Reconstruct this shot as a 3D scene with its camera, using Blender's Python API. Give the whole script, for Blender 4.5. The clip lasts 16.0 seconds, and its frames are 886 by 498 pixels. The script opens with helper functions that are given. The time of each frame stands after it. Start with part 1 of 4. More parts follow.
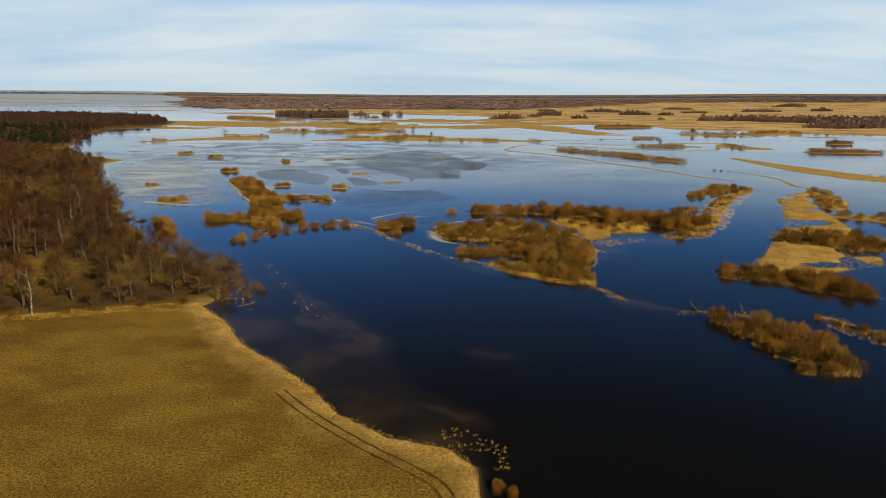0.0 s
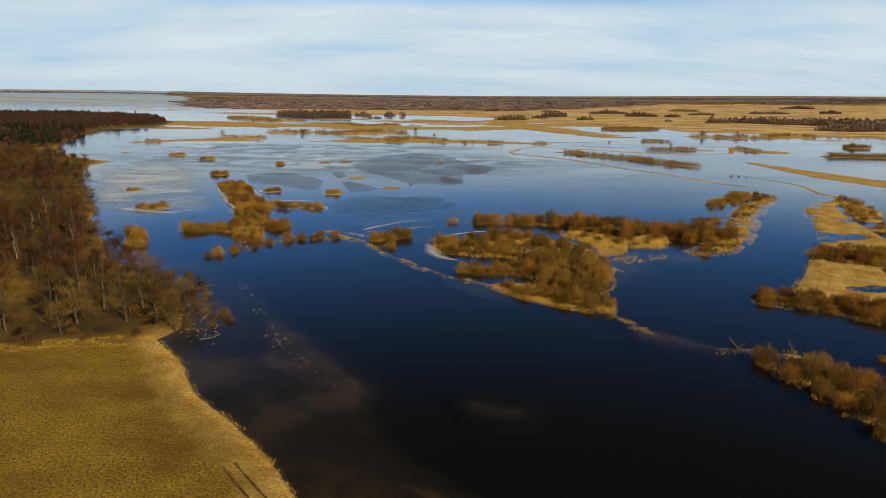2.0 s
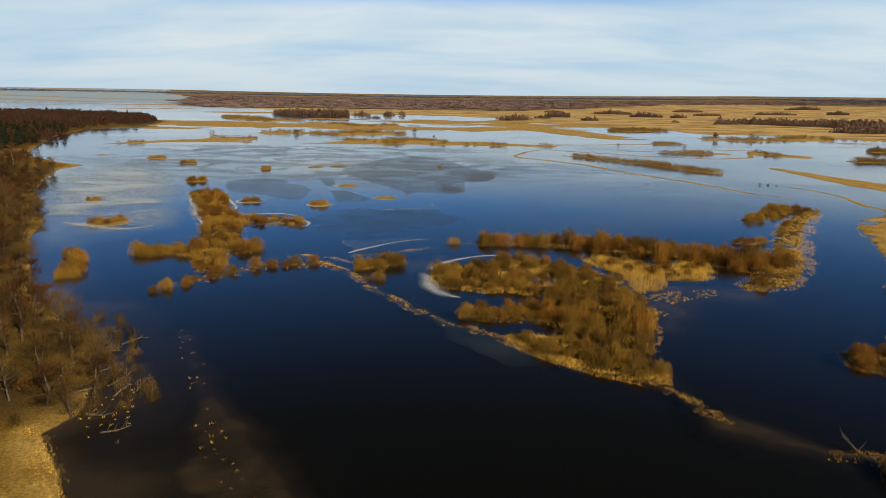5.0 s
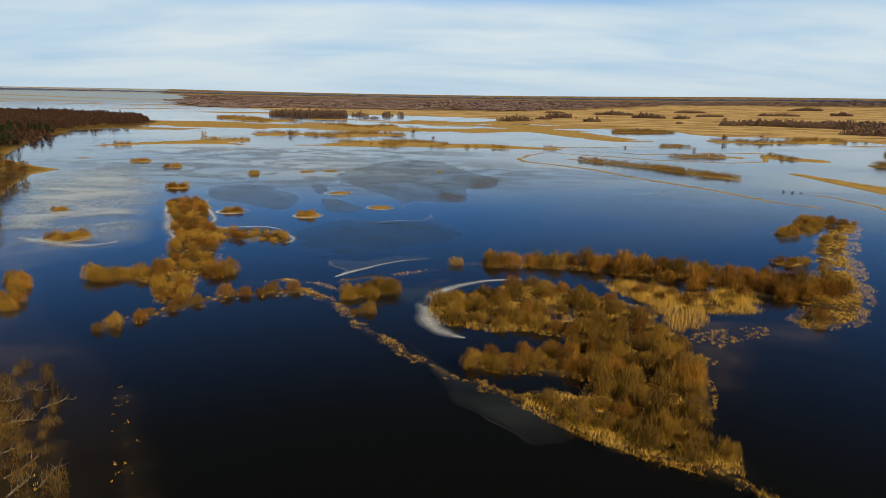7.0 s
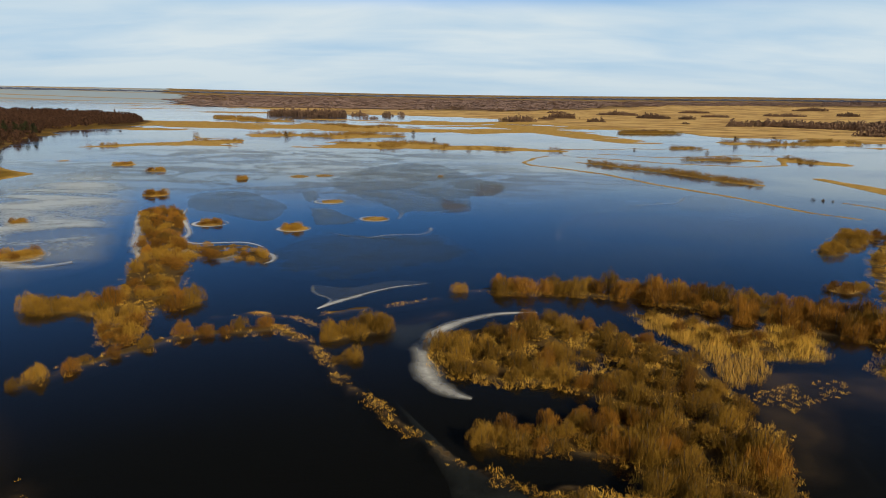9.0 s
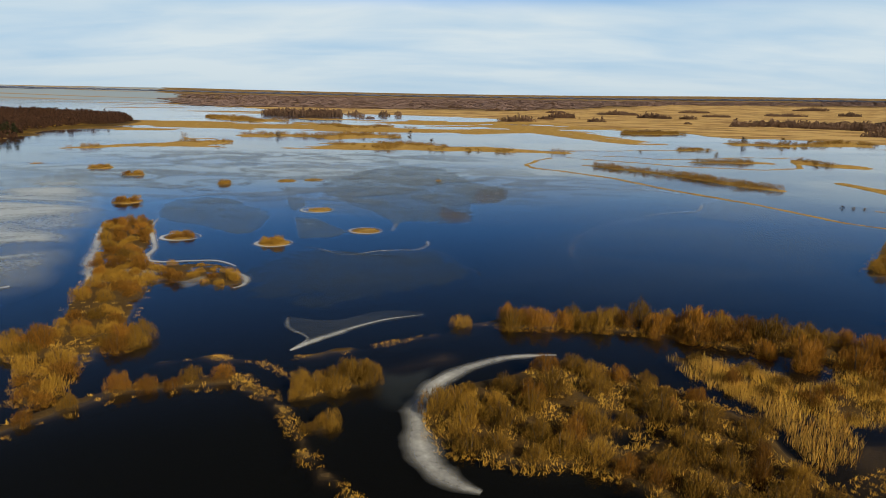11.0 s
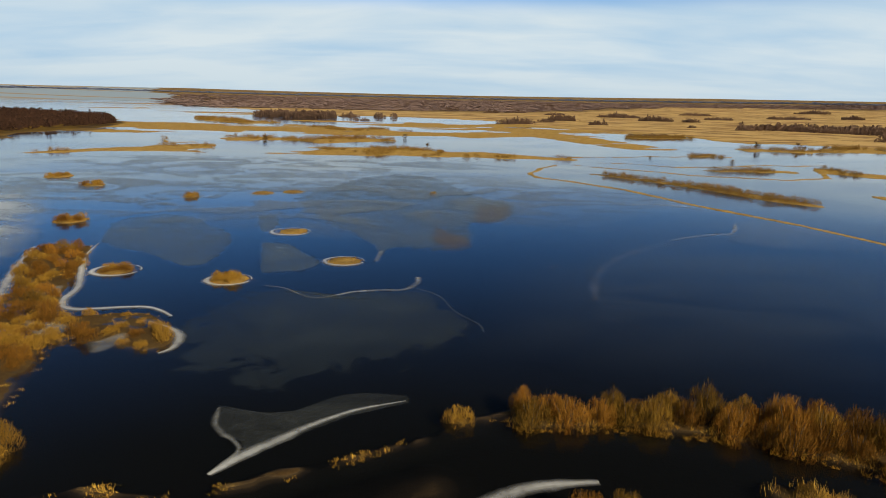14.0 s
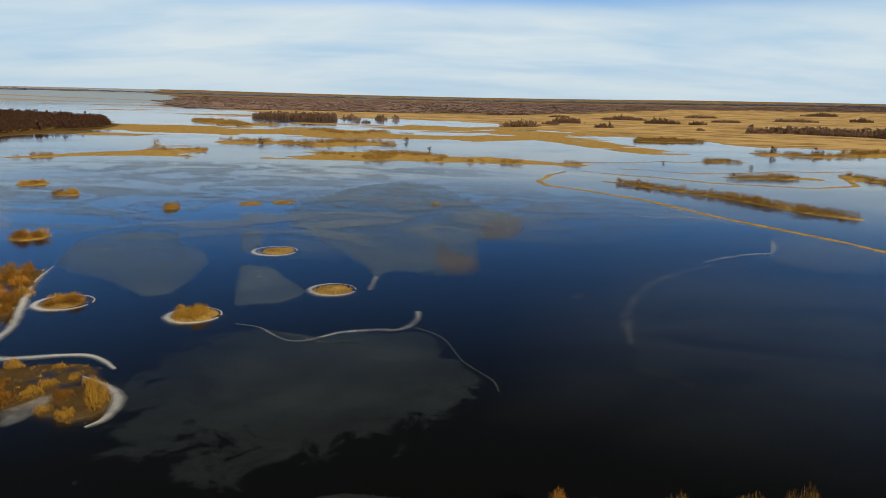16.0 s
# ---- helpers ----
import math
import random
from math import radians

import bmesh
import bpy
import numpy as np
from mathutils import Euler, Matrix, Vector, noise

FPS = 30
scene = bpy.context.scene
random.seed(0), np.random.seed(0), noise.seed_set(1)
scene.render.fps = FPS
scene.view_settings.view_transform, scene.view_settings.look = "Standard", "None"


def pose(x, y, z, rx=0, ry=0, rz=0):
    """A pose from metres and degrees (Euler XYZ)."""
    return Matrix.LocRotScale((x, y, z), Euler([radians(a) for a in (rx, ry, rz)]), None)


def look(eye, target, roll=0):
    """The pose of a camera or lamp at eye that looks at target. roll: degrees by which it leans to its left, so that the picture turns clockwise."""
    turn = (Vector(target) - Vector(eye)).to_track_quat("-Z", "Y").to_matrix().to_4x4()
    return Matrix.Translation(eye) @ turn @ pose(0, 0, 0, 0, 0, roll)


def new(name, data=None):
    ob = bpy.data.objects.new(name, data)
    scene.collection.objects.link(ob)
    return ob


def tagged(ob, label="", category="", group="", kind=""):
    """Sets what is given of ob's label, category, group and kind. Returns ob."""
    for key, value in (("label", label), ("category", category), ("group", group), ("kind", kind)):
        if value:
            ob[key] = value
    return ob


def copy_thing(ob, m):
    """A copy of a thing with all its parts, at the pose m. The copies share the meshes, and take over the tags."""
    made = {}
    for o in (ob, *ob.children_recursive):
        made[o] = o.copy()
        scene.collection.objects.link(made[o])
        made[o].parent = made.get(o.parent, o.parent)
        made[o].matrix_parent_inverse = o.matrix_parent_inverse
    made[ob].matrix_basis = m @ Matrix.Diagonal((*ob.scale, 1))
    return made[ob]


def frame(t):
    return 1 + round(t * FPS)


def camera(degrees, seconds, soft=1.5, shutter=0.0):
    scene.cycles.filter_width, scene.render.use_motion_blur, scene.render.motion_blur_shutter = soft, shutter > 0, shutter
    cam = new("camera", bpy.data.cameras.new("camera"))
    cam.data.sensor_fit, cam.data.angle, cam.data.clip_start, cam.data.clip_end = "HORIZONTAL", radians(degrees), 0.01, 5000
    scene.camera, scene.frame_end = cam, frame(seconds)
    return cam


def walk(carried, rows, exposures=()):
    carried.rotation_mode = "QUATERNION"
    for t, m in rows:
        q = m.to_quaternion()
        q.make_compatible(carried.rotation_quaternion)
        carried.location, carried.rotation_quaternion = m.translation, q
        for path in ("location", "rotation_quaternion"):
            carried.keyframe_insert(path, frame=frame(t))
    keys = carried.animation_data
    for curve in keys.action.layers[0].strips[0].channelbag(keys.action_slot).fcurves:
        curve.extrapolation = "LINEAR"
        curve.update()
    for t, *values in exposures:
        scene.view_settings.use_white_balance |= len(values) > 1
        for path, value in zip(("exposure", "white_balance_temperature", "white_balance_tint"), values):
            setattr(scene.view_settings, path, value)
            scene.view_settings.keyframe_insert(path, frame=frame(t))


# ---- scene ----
import itertools
from collections import defaultdict

cam = camera(70, 16.0, soft=0.85)
# seconds, x, y, height, heading to the right, tilt down, lean
PATH = [
    (0, 0.00, -0.00, 50.00, -0.00, 13.64, 0.26),
    (1, 0.88, 11.18, 49.89, -0.13, 13.58, 0.43),
    (2, 1.38, 23.29, 49.55, -0.31, 13.57, 0.51),
    (3, 1.45, 35.45, 49.27, -0.49, 13.54, 0.56),
    (4, 1.48, 48.31, 49.28, -0.46, 13.57, 0.62),
    (5, 1.30, 61.79, 49.35, -0.32, 13.61, 0.71),
    (6, 0.93, 75.29, 49.38, -0.21, 13.63, 0.77),
    (7, 0.56, 88.87, 49.43, -0.23, 13.59, 0.82),
    (8, 0.38, 102.54, 49.62, -0.32, 13.69, 0.81),
    (9, 0.28, 116.54, 49.40, -0.32, 13.61, 0.87),
    (10, -0.02, 129.99, 49.10, -0.22, 13.60, 0.91),
    (11, -0.31, 143.23, 48.90, -0.08, 13.65, 0.94),
    (12, -0.25, 156.76, 49.01, 0.09, 13.61, 1.07),
    (13, -0.04, 170.36, 49.37, 0.20, 13.63, 1.18),
    (14, 0.33, 183.78, 49.49, 0.20, 13.54, 1.17),
    (15, 0.27, 197.12, 49.48, 0.08, 13.43, 1.18),
    (16, -0.30, 211.31, 49.65, 0.00, 13.38, 1.20),
]
walk(cam, [(t, pose(x, y, z) @ pose(0, 0, 0, 90 - tilt, 0, -head) @ pose(0, 0, 0, 0, 0, lean))
           for t, x, y, z, head, tilt, lean in PATH], exposures=[(0, -0.06, 6750, 10), (16, -0.06, 6750, 10)])

# ---- world, sun ----
SUN_EL, SUN_AZ = 30.0, 140.0          # degrees; azimuth clockwise from +y
world = bpy.data.worlds.new("sky")
scene.world = world
world.use_nodes = True


class Nodes:
    """A short way to write node trees."""

    def __init__(self, tree):
        self.tree = tree
        tree.nodes.clear()

    def __call__(self, kind, attribute="", **values):
        node = self.tree.nodes.new(kind)
        if attribute:
            node.attribute_name = attribute
        for key, value in values.items():
            if key.startswith("_"):
                slot = node.inputs[int(key[1:])]
            elif key in [s.name.replace(" ", "_") for s in node.inputs]:
                slot = node.inputs[[s.name.replace(" ", "_") for s in node.inputs].index(key)]
            else:
                raise KeyError(key)
            if isinstance(value, bpy.types.NodeSocket):
                self.tree.links.new(value, slot)
            elif isinstance(value, bpy.types.Node):
                self.tree.links.new(value.outputs[0], slot)
            else:
                slot.default_value = value
        return node

    def math(self, op, a, b=0.0, clamp=False):
        node = self("ShaderNodeMath", _0=a, _1=b)
        node.operation, node.use_clamp = op, clamp
        return node.outputs[0]

    def ramp(self, fac, *stops):
        node = self("ShaderNodeValToRGB", Fac=fac)
        el = node.color_ramp.elements
        while len(el) < len(stops):
            el.new(0.5)
        for e, (pos, col) in zip(el, stops):
            e.position = pos
            e.color = (*col, 1) if isinstance(col, tuple) else (col, col, col, 1)
        return node.outputs[0]

    def mix(self, fac, a, b, how="MIX"):
        node = self("ShaderNodeMix")
        node.data_type, node.blend_type = "RGBA", how
        for slot, value in ((node.inputs[0], fac), (node.inputs[6], a), (node.inputs[7], b)):
            if isinstance(value, bpy.types.NodeSocket):
                self.tree.links.new(value, slot)
            else:
                slot.default_value = (*value, 1) if isinstance(value, tuple) else value
        return node.outputs[2]

    def noise(self, vector, scale, detail=4.0, rough=0.55, warp=0.0):
        return self("ShaderNodeTexNoise", Vector=vector, Scale=scale, Detail=detail, Roughness=rough, Distortion=warp).outputs[0]


n = Nodes(world.node_tree)
way = n("ShaderNodeTexCoord").outputs["Generated"]
xyz = n("ShaderNodeSeparateXYZ", Vector=way)
sky = n("ShaderNodeTexSky")
sky.sky_type, sky.sun_disc, sky.sun_elevation, sky.sun_rotation = "NISHITA", False, radians(SUN_EL), radians(SUN_AZ)
sky.altitude, sky.air_density, sky.dust_density, sky.ozone_density = 100.0, 1.0, 0.3, 5.0
up = n.math("MAXIMUM", xyz.outputs[2], 0.0)
# thin high cloud, thick towards the horizon, with soft streaks
lift = n.math("ADD", up, 0.16)
flat = n("ShaderNodeCombineXYZ", X=n.math("DIVIDE", xyz.outputs[0], lift), Y=n.math("DIVIDE", xyz.outputs[1], lift), Z=0.0)
stretched = n("ShaderNodeMapping", Vector=flat, Rotation=(0, 0, 0.30), Scale=(0.50, 1.0, 1.0))
veil = n.noise(stretched, 0.75, 3.0, 0.5, 0.5)
wisps = n.noise(stretched, 2.3, 5.0, 0.55, 0.4)
cover = n.math("ADD", n.math("MULTIPLY", veil, 0.68), n.math("MULTIPLY", wisps, 0.32))
tone = n.mix(n.ramp(cover, (0.38, 0.0), (0.60, 1.0)), (0.42, 0.63, 0.84), (0.68, 0.80, 0.88))
tone = n.mix(n.ramp(up, (0.0, 0.55), (0.06, 0.0)), tone, (0.54, 0.68, 0.79))
reach = n.math("POWER", n.math("DIVIDE", 0.137, n.math("ADD", up, 0.001)), 10.0)
cloud = n.math("SUBTRACT", 1.0, n.math("EXPONENT", n.math("MULTIPLY", reach, -1.0)), clamp=True)
pure = n.mix(n.ramp(up, (0.16, 0.0), (0.47, 1.0)), (0.44, 0.88, 1.36), (0.19, 0.185, 0.165))
deep = n.mix(1.0, sky.outputs[0], pure, "MULTIPLY")
blue = n("ShaderNodeBackground", Color=deep, Strength=0.098)
white = n("ShaderNodeBackground", Color=tone, Strength=1.0)
both = n("ShaderNodeMixShader", _0=cloud, _1=blue, _2=white)
n("ShaderNodeOutputWorld", Surface=both)

sun_data = bpy.data.lights.new("sun", "SUN")
sun_data.energy, sun_data.angle, sun_data.color = 5.0, radians(0.6), (1.0, 0.87, 0.64)
sun = new("sun", sun_data)
a, e = radians(SUN_AZ), radians(SUN_EL)
sun.matrix_basis = look((300 * math.sin(a), 300 * math.cos(a), 300 * math.tan(e)), (0, 0, 0))


# ---- materials ----
def material(name, build):
    mat = bpy.data.materials.new(name)
    mat.use_nodes = True
    nodes = Nodes(mat.node_tree)
    nodes("ShaderNodeOutputMaterial", Surface=build(nodes))
    return mat


def bumped(n, height, strength, distance=0.1):
    return n("ShaderNodeBump", Height=height, Strength=strength, Distance=distance).outputs[0]


def ground_look(n):
    place = n("ShaderNodeNewGeometry").outputs["Position"]
    z = n("ShaderNodeSeparateXYZ", Vector=place).outputs[2]
    flat = n("ShaderNodeMapping", Vector=place, Scale=(1, 1, 0)).outputs[0]
    fine, mid, wide = n.noise(flat, 1.7, 5.0, 0.7), n.noise(flat, 0.16, 4.0, 0.6), n.noise(flat, 0.012, 5.0, 0.6)
    litter = n.mix(n.ramp(mid, (0.35, 0.0), (0.65, 1.0)), (0.38, 0.225, 0.048), (0.66, 0.44, 0.130))
    litter = n.mix(n.ramp(fine, (0.42, 0.0), (0.58, 1.0)), n.mix(0.5, litter, (0.12, 0.07, 0.02)), litter)
    turf = n.mix(n.ramp(mid, (0.35, 0.0), (0.66, 1.0)), (0.165, 0.090, 0.006), (0.315, 0.184, 0.013))
    blade = n.noise(flat, 2.6, 5.0, 0.8)
    turf = n.mix(n.ramp(fine, (0.40, 0.0), (0.57, 1.0)), n.mix(0.70, turf, (0.045, 0.027, 0.004)), turf)
    turf = n.mix(n.ramp(blade, (0.40, 0.0), (0.62, 1.0)), n.mix(0.65, turf, (0.04, 0.022, 0.002)), n.mix(0.45, turf, (0.66, 0.43, 0.075)))
    stale = n.noise(n("ShaderNodeMapping", Vector=flat, Rotation=(0, 0, 0.5), Scale=(0.7, 1, 1)).outputs[0], 0.075, 6.0, 0.65)
    turf = n.mix(n.ramp(stale, (0.44, 0.0), (0.66, 0.7)), turf, (0.100, 0.052, 0.006))
    plain = n.mix(n.ramp(wide, (0.36, 0.0), (0.52, 1.0)), (0.36, 0.22, 0.080), (0.60, 0.41, 0.165))
    plain = n.mix(n.ramp(n.noise(n("ShaderNodeMapping", Vector=flat, Scale=(0.4, 1, 1)).outputs[0], 0.009, 6.0, 0.65), (0.56, 0.0), (0.61, 0.8)), plain, (0.26, 0.145, 0.066))
    scrub = n.noise(n("ShaderNodeMapping", Vector=flat, Scale=(0.45, 1, 1)).outputs[0], 0.022, 6.0, 0.7)
    plain = n.mix(n.ramp(scrub, (0.53, 0.0), (0.60, 0.85)), plain, (0.20, 0.115, 0.050))
    plain = n.mix(n.ramp(scrub, (0.34, 0.7), (0.41, 0.0)), plain, (0.72, 0.54, 0.28))
    cover = n("ShaderNodeAttribute", "cover")
    parts = n("ShaderNodeSeparateColor", Color=cover.outputs["Color"])
    land = n.mix(parts.outputs[0], litter, turf)
    land = n.mix(parts.outputs[1], land, plain)
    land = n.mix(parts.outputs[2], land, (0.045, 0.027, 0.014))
    # where alpha falls, pale blue stands in for sky reflected off water
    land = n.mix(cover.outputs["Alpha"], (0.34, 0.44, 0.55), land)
    # bed colour falls off with depth, standing in for light the water absorbs
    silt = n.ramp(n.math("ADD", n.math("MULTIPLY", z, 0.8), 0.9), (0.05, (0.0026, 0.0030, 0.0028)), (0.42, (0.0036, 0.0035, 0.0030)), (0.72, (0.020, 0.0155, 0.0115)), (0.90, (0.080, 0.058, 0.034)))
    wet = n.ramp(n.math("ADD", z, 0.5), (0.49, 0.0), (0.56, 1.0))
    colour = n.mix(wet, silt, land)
    return n("ShaderNodeBsdfPrincipled", Base_Color=colour, Roughness=0.95, Specular_IOR_Level=0.1,
             Normal=bumped(n, fine, 0.8, 0.35))


def water_look(n):
    place = n("ShaderNodeNewGeometry").outputs["Position"]
    ripple = n.noise(n("ShaderNodeMapping", Vector=place, Scale=(1.0, 0.6, 1)).outputs[0], 0.9, 4.0, 0.6)
    breeze = n.noise(n("ShaderNodeMapping", Vector=place, Scale=(0.6, 1.6, 1)).outputs[0], 0.010, 4.0, 0.55, 0.8)
    rough = n.ramp(breeze, (0.38, 0.05), (0.62, 0.15))
    bump = bumped(n, ripple, 0.07, 0.06)
    gloss = n("ShaderNodeBsdfGlossy", Color=(1, 1, 1, 1), Roughness=rough, Normal=bump)
    clear = n("ShaderNodeBsdfTransparent", Color=(0.74, 0.72, 0.66, 1))
    return n("ShaderNodeMixShader", _0=n("ShaderNodeFresnel", IOR=1.33, Normal=bump), _1=clear, _2=gloss)


def ice_look(low, high, tone, edge=(0.36, 0.62), crisp=0.0):
    """Thin ice: patchy, with a rim that is torn (crisp) or fades out."""
    def build(n):
        place = n("ShaderNodeNewGeometry").outputs["Position"]
        core = n("ShaderNodeAttribute", "core").outputs["Fac"]
        drawn = n("ShaderNodeMapping", Vector=place, Rotation=(0, 0, 0.2), Scale=(0.55, 1.0, 1.0)).outputs[0]
        patch, grain = n.noise(drawn, 0.035, 6.0, 0.62, 1.2), n.noise(place, 0.8, 5.0, 0.65)
        fac = n.ramp(n.math("ADD", n.math("MULTIPLY", patch, 0.75), n.math("MULTIPLY", grain, 0.25)), (edge[0], low), (edge[1], high))
        if crisp:
            torn = n.noise(place, crisp, 6.0, 0.62, 0.6)
            rim = n.math("ADD", core, n.math("MULTIPLY", n.math("SUBTRACT", torn, 0.5), 1.5))
            core = n.math("MULTIPLY", n.ramp(rim, (0.22, 0.0), (0.34, 1.0)), n.math("ADD", 0.55, n.math("MULTIPLY", core, 0.45)))
            crack = n.noise(drawn, 0.11, 5.0, 0.6, 2.0)
            seam = n.math("ABSOLUTE", n.math("SUBTRACT", crack, 0.5))
            core = n.math("MULTIPLY", core, n.ramp(seam, (0.0, 1.35), (0.03, 1.0)))
        fac = n.math("MULTIPLY", fac, core, clamp=True)
        solid = n("ShaderNodeBsdfPrincipled", Base_Color=(*tone, 1), Roughness=0.45, Specular_IOR_Level=0.3, Normal=bumped(n, grain, 0.4, 0.02))
        return n("ShaderNodeMixShader", _0=fac, _1=n("ShaderNodeBsdfTransparent"), _2=solid)
    return build


def plant_look(dark, light, scale=0.5, rough=0.85, patchy=0.4):
    """Stems and twigs: tone by piece, by plant and by height along the plant."""
    def build(n):
        geo = n("ShaderNodeNewGeometry")
        island = geo.outputs["Random Per Island"]
        who = n("ShaderNodeObjectInfo").outputs["Random"]
        blotch = n.noise(geo.outputs["Position"], scale, 3.0, 0.6)
        tone = n.math("ADD", n.math("MULTIPLY", island, 0.30), n.math("ADD", n.math("MULTIPLY", who, 0.45), n.math("MULTIPLY", n.ramp(blotch, (0.35, 0.0), (0.65, 1.0)) if patchy > 0.4 else blotch, patchy)))
        colour = n.mix(n.ramp(tone, (0.25, 0.0), (0.95, 1.0)), dark, light)
        return n("ShaderNodeBsdfPrincipled", Base_Color=colour, Roughness=rough, Specular_IOR_Level=0.15)
    return build


def bark_look(dark, light, scale=3.0):
    def build(n):
        place = n("ShaderNodeNewGeometry").outputs["Position"]
        flecks = n.noise(n("ShaderNodeMapping", Vector=place, Scale=(1, 1, 0.5)).outputs[0], scale, 5.0, 0.7)
        return n("ShaderNodeBsdfPrincipled", Base_Color=n.mix(n.ramp(flecks, (0.40, 0.0), (0.60, 1.0)), dark, light),
                 Roughness=0.9, Specular_IOR_Level=0.15, Normal=bumped(n, flecks, 0.6, 0.05))
    return build


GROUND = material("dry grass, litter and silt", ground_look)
WATER = material("still dark water", water_look)
ICE_FILM = material("grey rotten ice film", ice_look(0.010, 0.040, (0.55, 0.66, 0.68)))
ICE_DARK = material("dark grey ice film", ice_look(0.10, 0.29, (0.088, 0.115, 0.122), crisp=0.12))
ICE_FAINT = material("faint ice seam", ice_look(0.0, 0.055, (0.62, 0.60, 0.62), (0.42, 0.60)))
ICE_SILT = material("brown silty ice", ice_look(0.25, 0.60, (0.150, 0.120, 0.090)))
ICE_GREY = material("grey ice film", ice_look(0.022, 0.080, (0.60, 0.68, 0.70), crisp=0.35))
ICE_FLOE = material("grey rotten floe ice", ice_look(0.20, 0.46, (0.150, 0.205, 0.255), crisp=0.10))
ICE_SHORE = material("pale shore ice", ice_look(0.16, 0.80, (0.60, 0.68, 0.74), (0.40, 0.58)))
ICE_FIELD = material("streaky pale ice", ice_look(0.0, 0.40, (0.24, 0.30, 0.36), (0.48, 0.52)))
ICE_PALE = material("pale ice", ice_look(0.04, 0.38, (0.78, 0.82, 0.84)))
ICE_WHITE = material("white pushed ice", ice_look(0.22, 0.80, (0.82, 0.85, 0.87)))
TWIG_OLIVE = material("olive brown willow twigs", plant_look((0.060, 0.032, 0.004), (0.385, 0.212, 0.029)))
TWIG_RUST = material("rust brown willow twigs", plant_look((0.066, 0.030, 0.004), (0.43, 0.196, 0.025)))
TWIG_ALDER = material("red brown alder twigs", plant_look((0.013, 0.006, 0.002), (0.105, 0.041, 0.010), 0.07, 0.9, 0.55))
TWIG_GREY = material("grey brown bare twigs", plant_look((0.024, 0.013, 0.003), (0.165, 0.095, 0.019), 0.07, 0.9, 0.55))
NEEDLES = material("dark pine needles", plant_look((0.010, 0.017, 0.006), (0.044, 0.058, 0.018), 0.05))
# far brown tones lightened for softer contrast over distance
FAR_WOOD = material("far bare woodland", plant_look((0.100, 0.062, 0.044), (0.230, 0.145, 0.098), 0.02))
SHORE_WOOD = material("dark red brown leafless wood", plant_look((0.036, 0.018, 0.011), (0.125, 0.062, 0.036), 0.02))
# aerial haze is painted into these two: pale mauve and pale blue
HAZED_HEATH = material("distant leafless woodland", plant_look((0.190, 0.132, 0.118), (0.275, 0.195, 0.172), 0.01))
HAZED_PINE = material("far pine wood, blued for haze", plant_look((0.135, 0.165, 0.255), (0.195, 0.228, 0.335), 0.01))
FAR_SCRUB = material("far brown scrub", plant_look((0.150, 0.085, 0.018), (0.46, 0.275, 0.062), 0.05))
REED = material("golden dry reed", plant_look((0.32, 0.170, 0.020), (0.90, 0.57, 0.105), 0.3))
TALL_STRAW = material("tall dry reed", plant_look((0.20, 0.105, 0.012), (0.68, 0.41, 0.085), 0.3))
SEDGE = material("brown dry sedge", plant_look((0.16, 0.085, 0.012), (0.46, 0.27, 0.050), 0.3))
BARK = material("grey brown bark", bark_look((0.030, 0.022, 0.015), (0.150, 0.110, 0.072)))
EARTH = material("bare wet earth", bark_look((0.050, 0.029, 0.007), (0.17, 0.092, 0.018), 1.4))
BARK_BIRCH = material("white birch bark", bark_look((0.07, 0.055, 0.040), (0.30, 0.26, 0.20), 1.5))
DEADWOOD = material("bleached dead wood", bark_look((0.06, 0.042, 0.028), (0.21, 0.165, 0.11)))


# ---- shapes in plan ----
def lattice(ix, iy, seed):
    h = (ix.astype(np.int64) * 374761393 + iy.astype(np.int64) * 668265263 + seed * 982451653) & 0xFFFFFFFF
    h = ((h ^ (h >> 13)) * 1274126177) & 0xFFFFFFFF
    return ((h ^ (h >> 16)) & 0xFFFF) / 65535.0


def smooth_noise(x, y, seed=0):
    """Smooth noise in the plane, -1 to 1."""
    ix, iy = np.floor(x), np.floor(y)
    u, v = x - ix, y - iy
    u, v = u * u * (3 - 2 * u), v * v * (3 - 2 * v)
    p = lattice(ix, iy, seed) * (1 - u) + lattice(ix + 1, iy, seed) * u
    q = lattice(ix, iy + 1, seed) * (1 - u) + lattice(ix + 1, iy + 1, seed) * u
    return (p * (1 - v) + q * v) * 2 - 1


def rugged(x, y, size, seed=0, octaves=4):
    total, gain = np.zeros(np.shape(x)), 0.5
    for k in range(octaves):
        total = total + gain * smooth_noise(x / size * 2 ** k, y / size * 2 ** k, seed + k)
        gain *= 0.5
    return total


def inside_chain(x, y, nodes):
    """How deep a place lies within a strip of varying half-width (negative: outside)."""
    best = np.full(np.shape(x), -1e3)
    pairs = list(zip(nodes[:-1], nodes[1:])) or [(nodes[0], nodes[0])]
    for (ax, ay, aw), (bx, by, bw) in pairs:
        dx, dy = bx - ax, by - ay
        s = np.clip(((x - ax) * dx + (y - ay) * dy) / max(dx * dx + dy * dy, 1e-6), 0, 1)
        best = np.maximum(best, aw + (bw - aw) * s - np.hypot(x - ax - s * dx, y - ay - s * dy))
    return best


